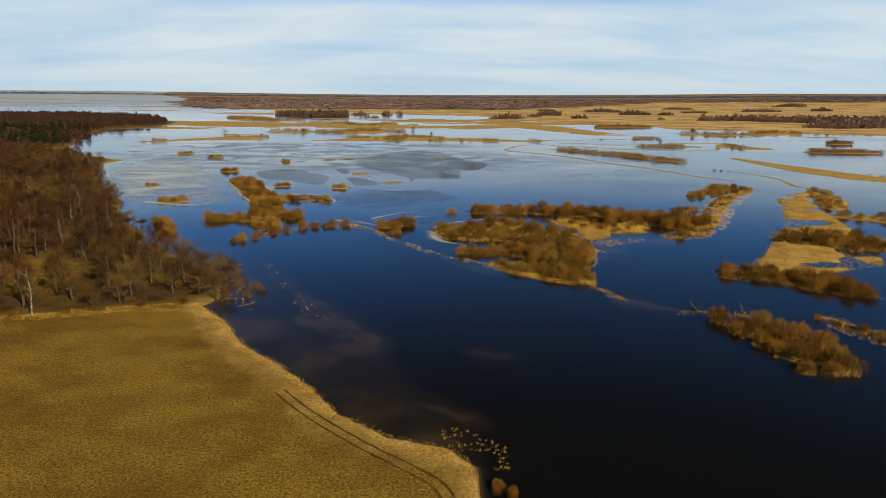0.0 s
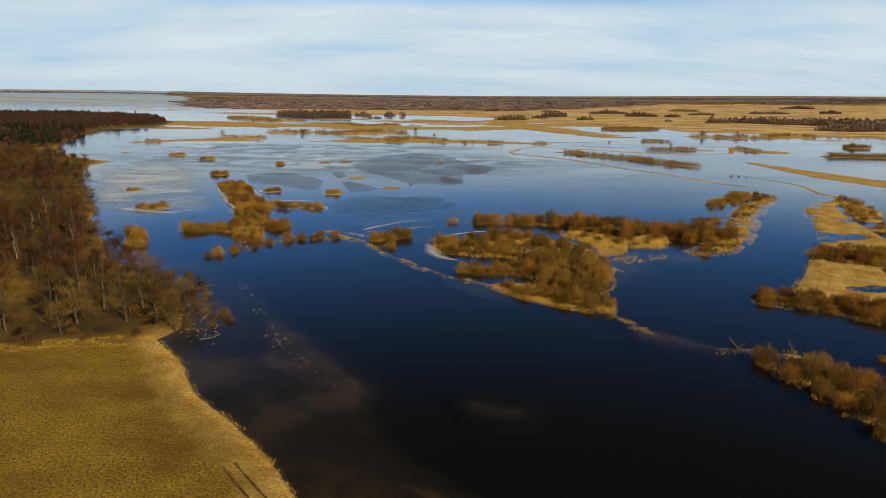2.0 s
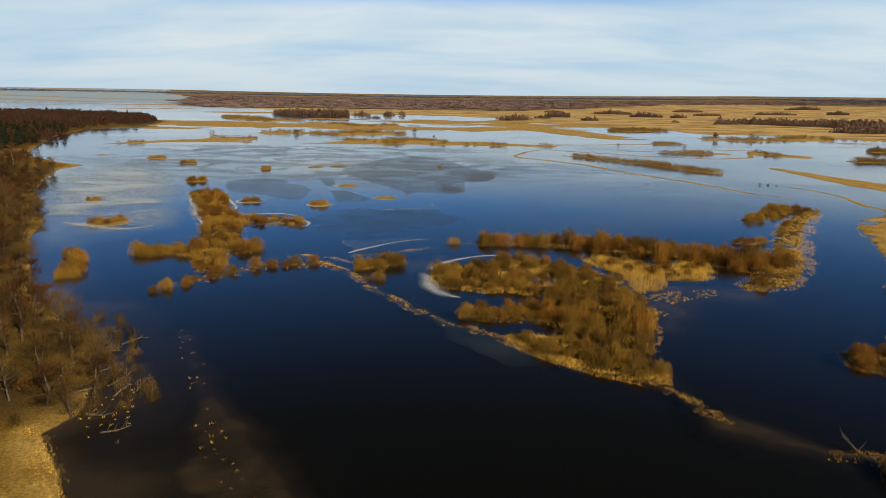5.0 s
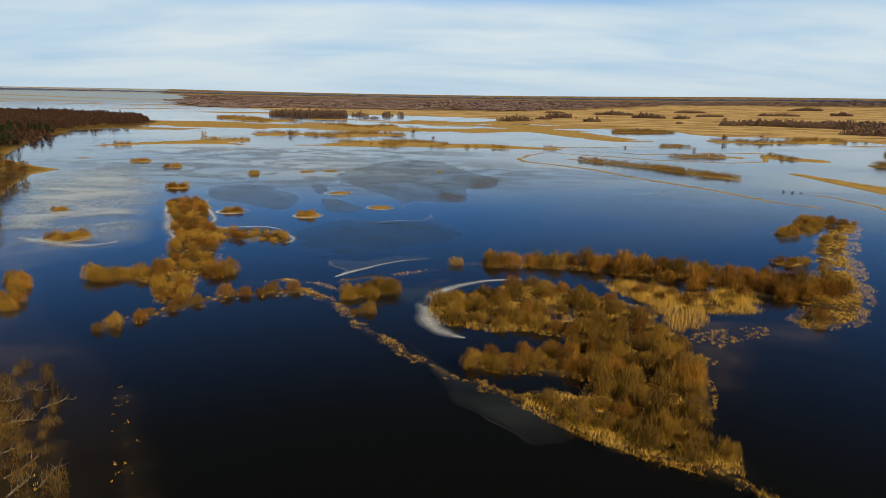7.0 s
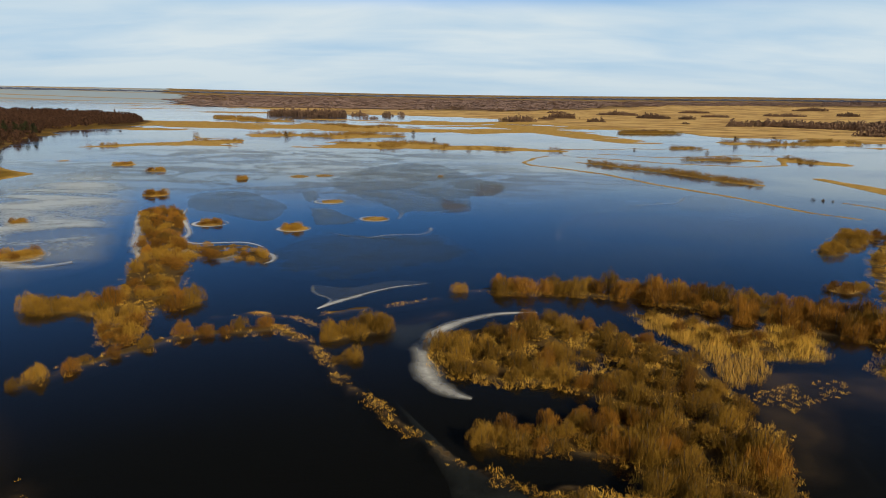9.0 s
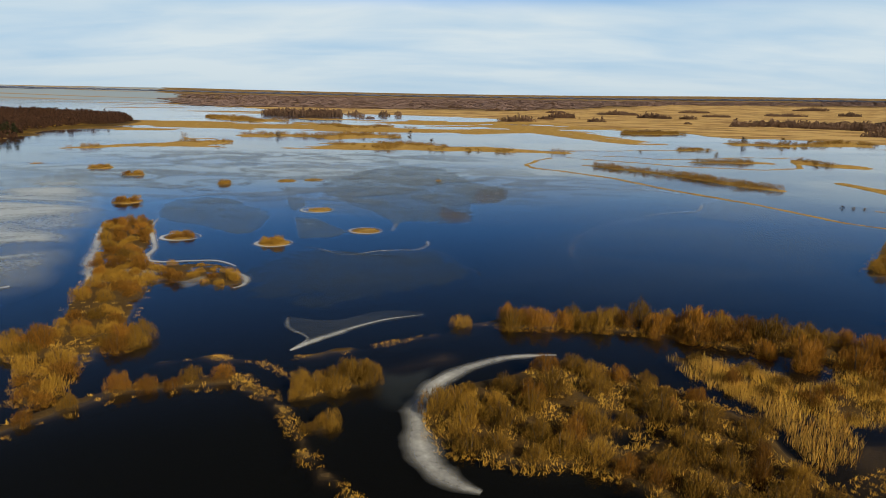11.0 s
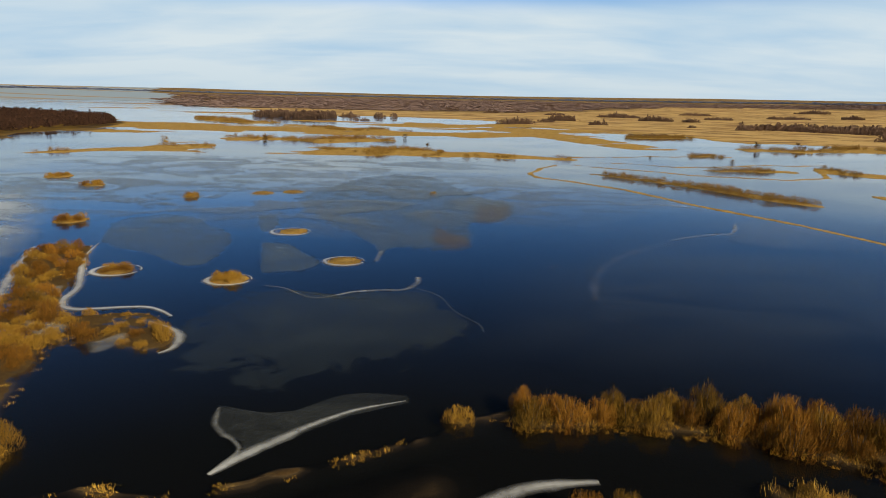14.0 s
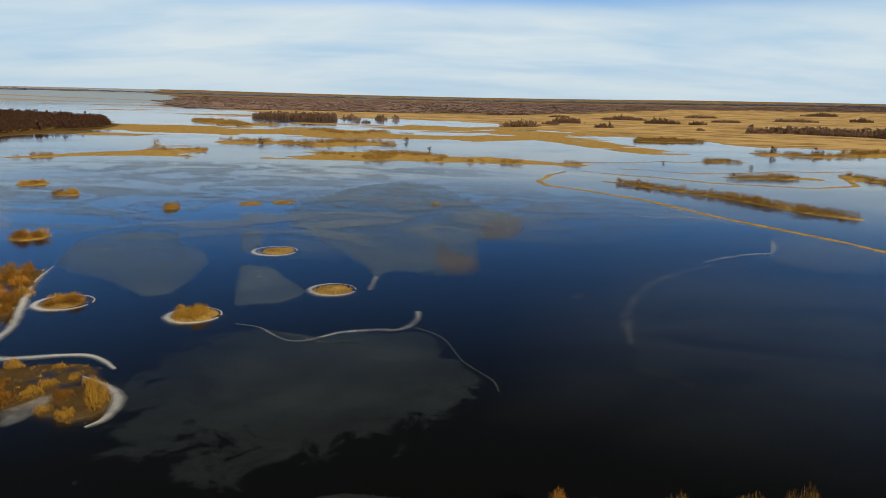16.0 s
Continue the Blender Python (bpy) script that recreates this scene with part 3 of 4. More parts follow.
def tree_shape(seed, height=13.0, spread=2.6, twigs=1150, clear=0.30, droop=0.0, fine=1.0):
    """Trunk with limbs, and the twigs of a leafless crown."""
    rng = np.random.default_rng(seed)
    bends = rng.normal(0, 0.22, (6, 2)).cumsum(0) * (height / 13)
    line = [np.array([bends[k][0], bends[k][1], height * 0.82 * k / 5]) for k in range(6)]
    line[0] = np.array([0, 0, -0.4])
    r0 = height * 0.016
    wood = [tube(line, [r0 * (1.25 - k * 0.21) for k in range(6)], 6)]
    ends = []
    for k in range(17):
        s = rng.uniform(clear, 0.96)
        a = k * 2.4 + rng.uniform(-0.5, 0.5)
        at = line[int(s * 5)] * (1 - (s * 5) % 1) + line[min(int(s * 5) + 1, 5)] * ((s * 5) % 1)
        out = spread * rng.uniform(0.6, 1.1) * (1.1 - 0.5 * ((s - clear) / (1 - clear)) ** 2)
        end = at + np.array([math.cos(a) * out, math.sin(a) * out, out * rng.uniform(0.35, 0.95)])
        mid = at * 0.5 + end * 0.5 + np.array([0, 0, -0.12 * out])
        wood.append(tube([at, mid, end], [r0 * 0.5 * (1.2 - s), r0 * 0.36 * (1.2 - s), 0.025], 4))
        ends += [(at, mid, end)] * 2
    ends += [(line[4], line[4] * 0.5 + line[5] * 0.5, line[5])] * 3
    pick = rng.integers(0, len(ends), twigs)
    s = rng.uniform(0.1, 1.0, twigs)[:, None] ** 0.7
    e = np.array(ends)[pick]
    root = np.where(s < 0.5, e[:, 0] * (1 - 2 * s) + e[:, 1] * 2 * s, e[:, 1] * (2 - 2 * s) + e[:, 2] * (2 * s - 1)) + rng.normal(0, 0.34, (twigs, 3))
    axis = root * (1, 1, 0)
    axis /= np.linalg.norm(axis, axis=1)[:, None] + 0.3
    grow = axis * 0.5 + (0, 0, 0.75 - droop) + rng.normal(0, 0.28, (twigs, 3))
    tip = root + grow * rng.uniform(0.6, 1.6, twigs)[:, None]
    return join([(v, [tuple(q) for q in f]) for v, f in wood]), blades(root, tip, rng.uniform(0.035, 0.085, twigs) * fine, rng)


def pine_shape(seed, height=15.0, count=320):
    rng = np.random.default_rng(seed)
    trunk = tube([(0, 0, -0.4), (0.1, 0, height * 0.5), (0.05, 0.1, height * 0.97)], [0.22, 0.15, 0.03], 6)
    s = rng.uniform(0.28, 1.0, count)
    a = (rng.integers(0, 9, count) * 0.7 + np.floor(s * 12) * 1.9) + rng.normal(0, 0.25, count)
    reach = (2.9 * (1.02 - s) ** 0.75 + 0.25) * rng.uniform(0.25, 1.0, count)
    root = np.stack([np.cos(a) * reach, np.sin(a) * reach, height * s - reach * 0.12], -1)
    tip = root + np.stack([np.cos(a) * 0.5, np.sin(a) * 0.5, rng.uniform(-0.1, 0.6, count)], -1) + rng.normal(0, 0.22, (count, 3))
    return trunk, blades(root, tip, rng.uniform(0.5, 1.0, count), rng)


class Kind:
    """A kind of plant: the first one built is the pattern for its copies."""

    def __init__(self, name, pieces, label, category, group):
        self.pieces, self.made = pieces, None
        self.name, self.tags = name, (label, category, group)

    def put(self, m):
        if self.made is None:
            self.made = new(self.name)
            for name, data, mat, label in self.pieces:
                part(name, data, mat, self.made, label)
            tagged(self.made, *self.tags)
            self.made.matrix_basis = m
            self.scale = Vector(self.made.scale)
            return self.made
        s = self.scale
        return copy_thing(self.made, m @ Matrix.Diagonal((1 / s[0], 1 / s[1], 1 / s[2], 1)))


def placed(x, y, z, turn, wide, tall):
    return pose(x, y, z, 0, 0, turn) @ Matrix.Diagonal((wide, wide, tall, 1))


def stuffed(name, lots, mat, label, category):
    """Many far plants as one object. lots: (verts, faces) and rows of x, y, z, turn, wide, tall."""
    pieces = []
    for (v, f), rows in lots:
        v, f = np.asarray(v, float), np.asarray(f, int)
        for x, y, z, turn, wide, tall in rows:
            c, s = math.cos(radians(turn)), math.sin(radians(turn))
            pieces.append((np.stack([x + wide * (c * v[:, 0] - s * v[:, 1]), y + wide * (s * v[:, 0] + c * v[:, 1]), z + tall * v[:, 2]], -1), f))
    if pieces:
        return tagged(new(name, plain_mesh(name, *join(pieces), mat)), label, category, kind="stuff")


def scatter(nodes, gap, rng, margin=0.5, tries=4000):
    """Places in a strip, no two nearer than gap."""
    nodes = np.array(nodes, float)
    lo, hi = (nodes[:, :2] - nodes[:, 2:]).min(0), (nodes[:, :2] + nodes[:, 2:]).max(0)
    p = rng.uniform(lo, hi, (tries, 2))
    p = p[inside_chain(p[:, 0], p[:, 1], [tuple(q) for q in nodes]) > -margin]
    return thin(p, gap)


def thin(p, gap):
    cells, kept = defaultdict(list), []
    for q in p:
        c = (int(q[0] // gap), int(q[1] // gap))
        if all((q[0] - o[0]) ** 2 + (q[1] - o[1]) ** 2 > gap * gap for i in (-1, 0, 1) for j in (-1, 0, 1) for o in cells[c[0] + i, c[1] + j]):
            cells[c].append(q)
            kept.append(q)
    return np.array(kept).reshape(-1, 2)


# ---- willow bushes ----
rng = np.random.default_rng(7)
OLIVE = [bush_shape(11 + k, 3.1, (4.2, 3.6, 4.8)[k]) for k in range(3)]
FAR_BUSH = [bush_shape(31 + k, 3.2, 3.8, 230, 3.0)[1] for k in range(3)]
RUSTY = [bush_shape(21 + k, 3.0, (4.4, 5.0, 3.9)[k]) for k in range(3)]
SCRUB = {"olive": [bush_shape(14 + k, 3.1, (4.2, 3.6, 4.8)[k], 1000, 1.8)[1] for k in range(3)],
         "rust": [bush_shape(24 + k, 3.0, (4.4, 5.0, 3.9)[k], 1000, 1.8)[1] for k in range(3)]}


def bush_kind(shape, mat, label, group):
    stems, twigs = shape
    return Kind("willow_bush", [("stem", s, BARK, "dark crooked stem") for s in stems] + [("crown", twigs, mat, "")], label, "bush", group)


KINDS = {"olive": [bush_kind(s, TWIG_OLIVE, "leafless olive brown willow bush standing in flood water", "willow bushes") for s in OLIVE],
         "rust": [bush_kind(s, TWIG_RUST, "leafless rust brown willow bush on a flooded bank", "willow bushes") for s in RUSTY]}
# strip: gap between bushes, their width and height, margin, share of rust
BUSHY = {"near_right": (3.5, 1.0, 1.0, 0.0, 0.45), "main": (3.9, 1.0, 1.0, -1.0, 0.22), "main_south": (3.6, 0.9, 0.85, -1.0, 0.15), "finger": (2.6, 0.75, 0.75, 0.0, 0.6),
         "row": (3.4, 1.15, 1.3, 0.2, 0.7), "clump": (3.0, 0.95, 1.0, 0.0, 0.3), "clump_low": (3, 0.8, 0.8, 0.5, 0), "right_low": (3.3, 1.0, 0.95, -0.6, 0.8),
         "near_right_b": (4.0, 0.5, 0.5, 0, 0.4), "west_scrub": (3.0, 0.65, 0.7, 0.0, 0.5), "tee_foot": (3.4, 0.95, 0.95, 0.0, 0.5), "tee_south": (3.8, 0.68, 0.72, 0.2, 0.5),
         "tee_west": (3.4, 0.95, 0.85, 0.3, 0.3), "belt": (5.5, 0.8, 0.8, -1.0, 0.3), "tee": (3.7, 0.85, 0.80, -0.6, 0.5), "tee_leg": (3.4, 0.85, 0.85, 0, 0.3), "tee_arm": (4.0, 0.75, 0.65, -0.8, 0.4),
         "arm": (4.6, 0.75, 0.7, -1.5, 0.4), "arm_tip": (4.0, 0.9, 0.9, -0.5, 0.3), "arm_spur": (3.5, 0.7, 0.6, 0, 0.3), "right_mid": (3.6, 1.0, 0.95, -1.0, 0.8),
         "right_hook": (5.0, 0.9, 0.7, -1, 0.4), "right_east": (5, 0.9, 0.8, -1, 0.3)}
# far strips: gap, width, height, margin, share of rust, how much of the strip is bare
FAR_BUSHY = {"right_band": (3.6, 1.0, 0.6, -6, 0.6, 0.14), "long_isle": (2.7, 0.85, 0.9, -2.5, 0.4, -0.22), "loop_isle": (3.4, 0.9, 0.9, -2, 0.3, -0.1), "east_isle": (4, 0.9, 0.7, -2, 0.2, 0.2),
             "band": (4.5, 1.1, 0.9, -10, 0.2, 0.26), "band_north": (4.5, 1.3, 1.2, -6, 0.2, 0.10), "far_a": (5, 1.4, 1.3, -6, 0.4, 0.0), "far_b": (5, 1.4, 1.1, -3, 0.4, 0.1),
             "far_d": (3.6, 1.2, 0.8, -1, 0.1, -0.5), "far_f": (4, 1.4, 1.1, -1, 0.1, -0.4), "far_g": (3.4, 1.2, 1.0, -1, 0.2, -0.2), "far_h": (3.4, 1.2, 1.2, -1, 0.2, -0.3),
             "far_e": (6, 1.5, 1.2, -4, 0.2, 0.16)}
lots = {"olive": [[] for _ in OLIVE], "rust": [[] for _ in RUSTY]}
far_lots = [[], [], []]
single = 0


def plant_bushes(spots, wide, tall, rust, far=False):
    global single
    if not len(spots):
        return
    zs = np.maximum(ground_height(spots[:, 0], spots[:, 1]), -0.5) - 0.06
    for (x, y), z in zip(spots, zs):
        hue = "rust" if rng.uniform() < rust else "olive"
        k = int(rng.integers(0, 3))
        w = rng.uniform(0.65, 1.25)
        w, t = wide * w, tall * w * rng.uniform(0.8, 1.1)
        turn = rng.uniform(0, 360)
        if not far and single < 330:
            KINDS[hue][k].put(placed(x, y, z, turn, w, t))
            single += 1
        elif not far:
            lots[hue][k].append((x, y, z, turn, w, t))
        else:
            far_lots[k].append((x, y, z, turn, w, t * 1.25))


for name, (gap, wide, tall, margin, rust) in BUSHY.items():
    spots = scatter(ISLANDS[name], gap, rng, margin)
    if name in ("tee", "tee_arm", "tee_leg", "tee_foot", "tee_south", "row", "right_mid"):
        spots = spots[rugged(spots[:, 0], spots[:, 1], 9.0, 73, 3) > (-0.24 if name[:3] == "tee" else -0.32)]
    if name == "arm":
        spots = spots[(inside_chain(spots[:, 0], spots[:, 1], ARM_REED) < -0.5) | (rng.uniform(0, 1, len(spots)) < 0.12)]
    if name == "main":
        spots = spots[rugged(spots[:, 0], spots[:, 1], 8.0, 74, 3) > -0.3 - 0.4 * (spots[:, 1] < 215)]
        spots = spots[inside_chain(spots[:, 0], spots[:, 1], TALL_REED) < -0.5]
    plant_bushes(spots, wide, tall, rust)
for x, y, r in ISLETS:
    if (x, y) not in ((-92, 503), (-76, 508), (-55, 412), (-29, 371), (-276, 572)):
        plant_bushes(scatter([(x, y, max(r - 2.0, 0.6))], 2.3, rng, 0.2, 300)[:9], 0.8, 0.68, 0.35)
for name, (gap, wide, tall, margin, rust, bare) in FAR_BUSHY.items():
    spots = scatter(ISLANDS[name], gap, rng, 26 if ISLANDS[name][0][1] > 640 else 1.0, 16000)
    spots = spots[ground_height(spots[:, 0], spots[:, 1]) > 0.05]
    spots = spots[rugged(spots[:, 0], spots[:, 1], 26.0, 71, 3) > bare]
    plant_bushes(spots, wide, tall, rust, True)
for hue, mat in (("olive", TWIG_OLIVE), ("rust", TWIG_RUST)):
    stuffed("willow_scrub", [(SCRUB[hue][k], lots[hue][k]) for k in range(3)], mat, f"leafless {hue} brown willow scrub on flooded strips", "scrub")


stuffed("far_scrub", list(zip(FAR_BUSH, far_lots)), FAR_SCRUB, "brown leafless scrub on far flooded strips", "scrub")


# ---- reeds ----
def rim_of(spots, nodes, inner=2.2):
    """Those places that lie by the water's edge, and a few further in."""
    d = inside_chain(spots[:, 0], spots[:, 1], nodes)
    return spots[(d < inner) | (rugged(spots[:, 0], spots[:, 1], 6.0, 51) > -0.14)]


def reed_bed(spots, per, tall, spread, width, mat, label, seed, upright=False):
    """Dry stems in tufts that fan out and droop, or stand upright, as one object."""
    r = np.random.default_rng(seed)
    if not len(spots):
        return
    z = np.maximum(ground_height(spots[:, 0], spots[:, 1]), -0.3)
    size = np.repeat(r.uniform(0.55, 1.2, len(spots)), per)
    root = np.repeat(np.c_[spots, z - 0.05], per, axis=0)
    count = len(root)
    if upright:
        root[:, :2] += r.normal(0, spread, (count, 2))
        h = tall * size * r.uniform(0.7, 1.1, count)
        tip = root + np.stack([r.normal(0, 0.2, count) * h, r.normal(0, 0.2, count) * h, h], -1)
        thick = r.uniform(0.04, 0.08, count)
    else:
        root[:, :2] += r.normal(0, spread * 0.55, (count, 2)) * size[:, None]
        a, fall = r.uniform(0, 2 * np.pi, count), r.uniform(0.1, 1.0, count)
        h = tall * size * r.uniform(0.75, 1.1, count)
        tip = root + np.stack([np.cos(a) * fall * h, np.sin(a) * fall * h, h * (1.05 - 0.75 * fall)], -1)
        thick = r.uniform(0.8, 1.7, count) * width
    return tagged(new("reed_bed", plain_mesh("reed_bed", *blades(root, tip, thick, r), mat)), label, "reeds", kind="stuff")


REEDY = {"main_south": (0.8, 10, 1.1), "main": (1.0, 9, 1.35), "belt": (0.8, 10, 2.0), "row": (1.0, 9, 1.3), "arm": (0.9, 9, 1.0), "arm_tip": (1.3, 8, 1.2), "tee": (2.4, 8, 0.7), "tee_arm": (2.2, 8, 0.7),
         "tee_foot": (1.2, 8, 1.2), "tee_leg": (1.2, 8, 1.2), "tee_south": (1.9, 9, 1.1), "clump": (1.0, 8, 1.2), "near_right": (1.0, 9, 1.2), "near_right_b": (1.0, 9, 1.3), "right_low": (0.9, 9, 1.2),
         "right_gold": (1.6, 8, 1.3), "right_mid": (1.6, 8, 1.4), "finger": (1.4, 8, 1.2), "right_hook": (1.8, 8, 1.3), "right_east": (1.6, 8, 1.3)}
for k, (name, (gap, per, tall)) in enumerate(REEDY.items()):
    spots = scatter(ISLANDS[name], gap, rng, 1.7 if name in POOLED else 0.5, 45000)
    if name in POOLED and name not in ("belt", "main"):
        spots = rim_of(spots, ISLANDS[name])
    spots = spots[rugged(spots[:, 0], spots[:, 1], 3.4, 53, 3) > -0.10]
    reed_bed(spots, per + 12, tall * 0.7, 0.7, 0.075, REED, "golden dry reed tufts on a flooded island", 100 + k, name in ("belt", "right_mid"))
for k, (name, nodes) in enumerate(LEVEES.items()):
    if nodes[0][1] < 300:
        spots = scatter([(x, y, w + 0.2) for x, y, w in nodes], 0.75, rng, 0.2, 40000)
        spots = spots[(ground_height(spots[:, 0], spots[:, 1]) > -0.6) & (rugged(spots[:, 0], spots[:, 1], 3.0, 52, 3) > (0.13 if name != "levee" else 0.03 - 0.5 * (spots[:, 0] > 6)))]
        reed_bed(spots, 22, 0.52, 0.7, 0.075, REED, "flattened golden reed litter on a drowned levee", 140 + k)
for k, (x, y, r) in enumerate(ISLETS):
    reed_bed(scatter([(x, y, r)], 1.2, rng, 0.3, 700), 8, 0.9, 0.4, 0.08, SEDGE, "dry sedge tussocks on a small islet", 160 + k)
spots = scatter(TUSSOCKS, 1.3, rng, 0.5, 9000)
reed_bed(spots[rugged(spots[:, 0], spots[:, 1], 5.0, 58, 3) > 0.0], 26, 0.75, 0.6, 0.07, REED, "golden sedge tussocks standing in shallow water", 188)
spots = scatter(ARM_REED, 1.2, rng, 0.5, 30000)
reed_bed(spots[rugged(spots[:, 0], spots[:, 1], 4.0, 56, 3) > -0.06], 20, 0.95, 0.7, 0.085, REED, "golden reed tussocks along a flooded bank", 187)
spots = scatter(TALL_REED, 0.65, rng, 0.6, 12000)
reed_bed(spots[rugged(spots[:, 0], spots[:, 1], 5.0, 63, 3) > -0.12], 12, 1.9, 0.36, 0.07, TALL_STRAW, "tall golden reed stand in shallow water", 189, True)
# the strip of tall litter along the field's edge and the foot of the wood
edge = [(5, 78, 1.2), (-8, 87, 1.6), (-17, 94, 1.8), (-24, 105, 1.8), (-30, 112, 2.0), (-41, 123, 2.0), (-49, 136, 2.0), (-58, 145, 2.0), (-77, 141, 1.6), (-97, 132, 1.6), (-130, 124, 1.6)]
fringe = scatter(edge, 0.55, rng, 0.9, 45000)
fringe = fringe[rugged(fringe[:, 0], fringe[:, 1], 3.0, 54, 3) > -0.12]
fringe = fringe[inside_outline(fringe[:, 0], fringe[:, 1], SHORE) > -0.4]
reed_bed(fringe, 12, 0.46, 0.6, 0.065, REED, "pale dry grass fringe along the flooded field", 190)
field = rng.uniform((-130, 60), (6, 148), (90000, 2))
field = field[(inside_outline(field[:, 0], field[:, 1], SHORE) > 2) & (inside_wood(field[:, 0], field[:, 1]) < 0)]
field = field[np.abs(np.abs(inside_chain(field[:, 0], field[:, 1], [(a, b, 0.0) for a, b in RUTS])) - 0.9) > 0.35]
reed_bed(thin(field, 0.58), 5, 0.30, 0.3, 0.05, SEDGE, "short trampled dry grass of a meadow", 191)


# ---- the wood on the west shore ----
ALDER = [tree_shape(41 + k, (12.5, 14, 11)[k], (2.6, 2.4, 2.8)[k]) for k in range(3)]
GREY = [tree_shape(51 + k, (10, 12)[k], (3.0, 3.2)[k], clear=0.22) for k in range(2)]
BIRCH = [tree_shape(61, 14, 2.0, 600, 0.35, 0.35)]
PINE = [pine_shape(71), pine_shape(72, 13)]
woods = rng.uniform((-420, 110), (-50, 480), (30000, 2))
woods = woods[(inside_wood(woods[:, 0], woods[:, 1]) > -1.0) & (woods[:, 0] > -0.72 * woods[:, 1] - 25)]
woods = thin(woods, 6.0)
woods = woods[(inside_wood(woods[:, 0], woods[:, 1]) > 14) | (rng.uniform(0, 1, len(woods)) < 0.9)]
woods = woods[np.argsort(np.hypot(woods[:, 0], woods[:, 1]))]


def tree_kind(name, shape, twig, bark, label):
    wood, crown = shape
    return Kind(name, [("trunk", wood, bark, "trunk and bare limbs"), ("crown", crown, twig, "")], label, "tree", "trees of the shore wood")


TREES = [tree_kind("alder_tree", s, TWIG_ALDER, BARK, "leafless alder with a red brown crown") for s in ALDER] + \
        [tree_kind("bare_tree", s, TWIG_GREY, BARK, "leafless grey brown tree with spreading limbs") for s in GREY] + \
        [tree_kind("birch_tree", s, TWIG_ALDER, BARK_BIRCH, "slender birch with a white trunk") for s in BIRCH]
SHAPE_OF = ALDER + GREY + BIRCH
rest = [[] for _ in SHAPE_OF]
THIN_CROWN = [tree_shape(91 + k, (12.5, 14, 11, 10, 12, 14)[k], 2.7, 480, fine=2.2)[1] for k in range(6)]
zs = ground_height(woods[:, 0], woods[:, 1])
for i, ((x, y), z) in enumerate(zip(woods, zs)):
    grove = float(rugged(np.array([x]), np.array([y]), 34.0, 55, 3)[0]) + rng.uniform(-0.16, 0.16)
    k = int(rng.choice([0, 1, 2])) if grove > -0.04 else int(rng.choice([3, 4]))
    if rng.uniform() < 0.045:
        k = 5
    w = rng.uniform(0.75, 1.35)
    t = w * rng.uniform(0.75, 1.1)
    near_shore = inside_outline(np.array([x]), np.array([y]), SHORE)[0] < 6
    if near_shore:
        k, t = int(rng.choice([3, 4, 3, 0])), t * 0.6
    if i < 330:
        TREES[k].put(placed(x, y, z - 0.05, rng.uniform(0, 360), w, t))
    else:
        rest[k].append((x, y, z - 0.05, rng.uniform(0, 360), w, t))
for mat, ks, label in ((TWIG_ALDER, (0, 1, 2, 5), "red brown crowns of the alder wood"), (TWIG_GREY, (3, 4), "grey brown crowns of the shore wood")):
    stuffed("wood_crowns", [(THIN_CROWN[k], rest[k]) for k in ks], mat, label, "woodland")
for mat, ks in ((BARK, (0, 1, 2, 3, 4)), (BARK_BIRCH, (5,))):
    stuffed("wood_trunks", [((SHAPE_OF[k][0][0], SHAPE_OF[k][0][1]), rest[k]) for k in ks], mat, "bare trunks of the shore wood", "woodland")
# brushwood under the trees
THICKET = [bush_shape(81 + k, 3.0, 4.2, 380, 2.5)[1] for k in range(3)]
floor = rng.uniform((-300, 130), (-50, 330), (6000, 2))
floor = floor[(inside_wood(floor[:, 0], floor[:, 1]) > -1.5) & (floor[:, 0] > -0.72 * floor[:, 1] - 15)]
floor = thin(floor, 5.5)
zs = ground_height(floor[:, 0], floor[:, 1])
under = [(x, y, z - 0.05, rng.uniform(0, 360), rng.uniform(0.45, 0.85), rng.uniform(0.45, 0.8)) for (x, y), z in zip(floor, zs)]
stuffed("brushwood", [(THICKET[k], under[k::5]) for k in range(2)] , TWIG_RUST, "brown brushwood under bare trees", "undergrowth")
stuffed("brushwood", [(THICKET[k], under[k + 2::5]) for k in range(3)], TWIG_GREY, "grey brown brushwood under bare trees", "undergrowth")


# ---- far woods ----
def clump_shape(seed, count=44, broad=1.0):
    """A far tree: short twigs over a rounded crown 6 m wide and 9 m tall."""
    r = np.random.default_rng(seed)
    u = r.normal(0, 1, (count, 3))
    u[:, 2] = np.abs(u[:, 2]) * 0.9
    u /= np.linalg.norm(u, axis=1)[:, None]
    tip = u * (3.0, 3.0, 8.6) * r.uniform(0.75, 1.0, (count, 1)) + (0, 0, 0.4)
    root = tip - u * (0.7, 0.7, 0.4) - np.stack([r.normal(0, 0.3, count), r.normal(0, 0.3, count), r.uniform(1.2, 2.2, count)], -1)
    return blades(tip, root, r.uniform(1.1, 2.1, count) * broad, r)


CLUMPS = [clump_shape(200 + k) for k in range(3)]
LOW_CLUMPS = [clump_shape(210 + k, 26, 2.2) for k in range(3)]


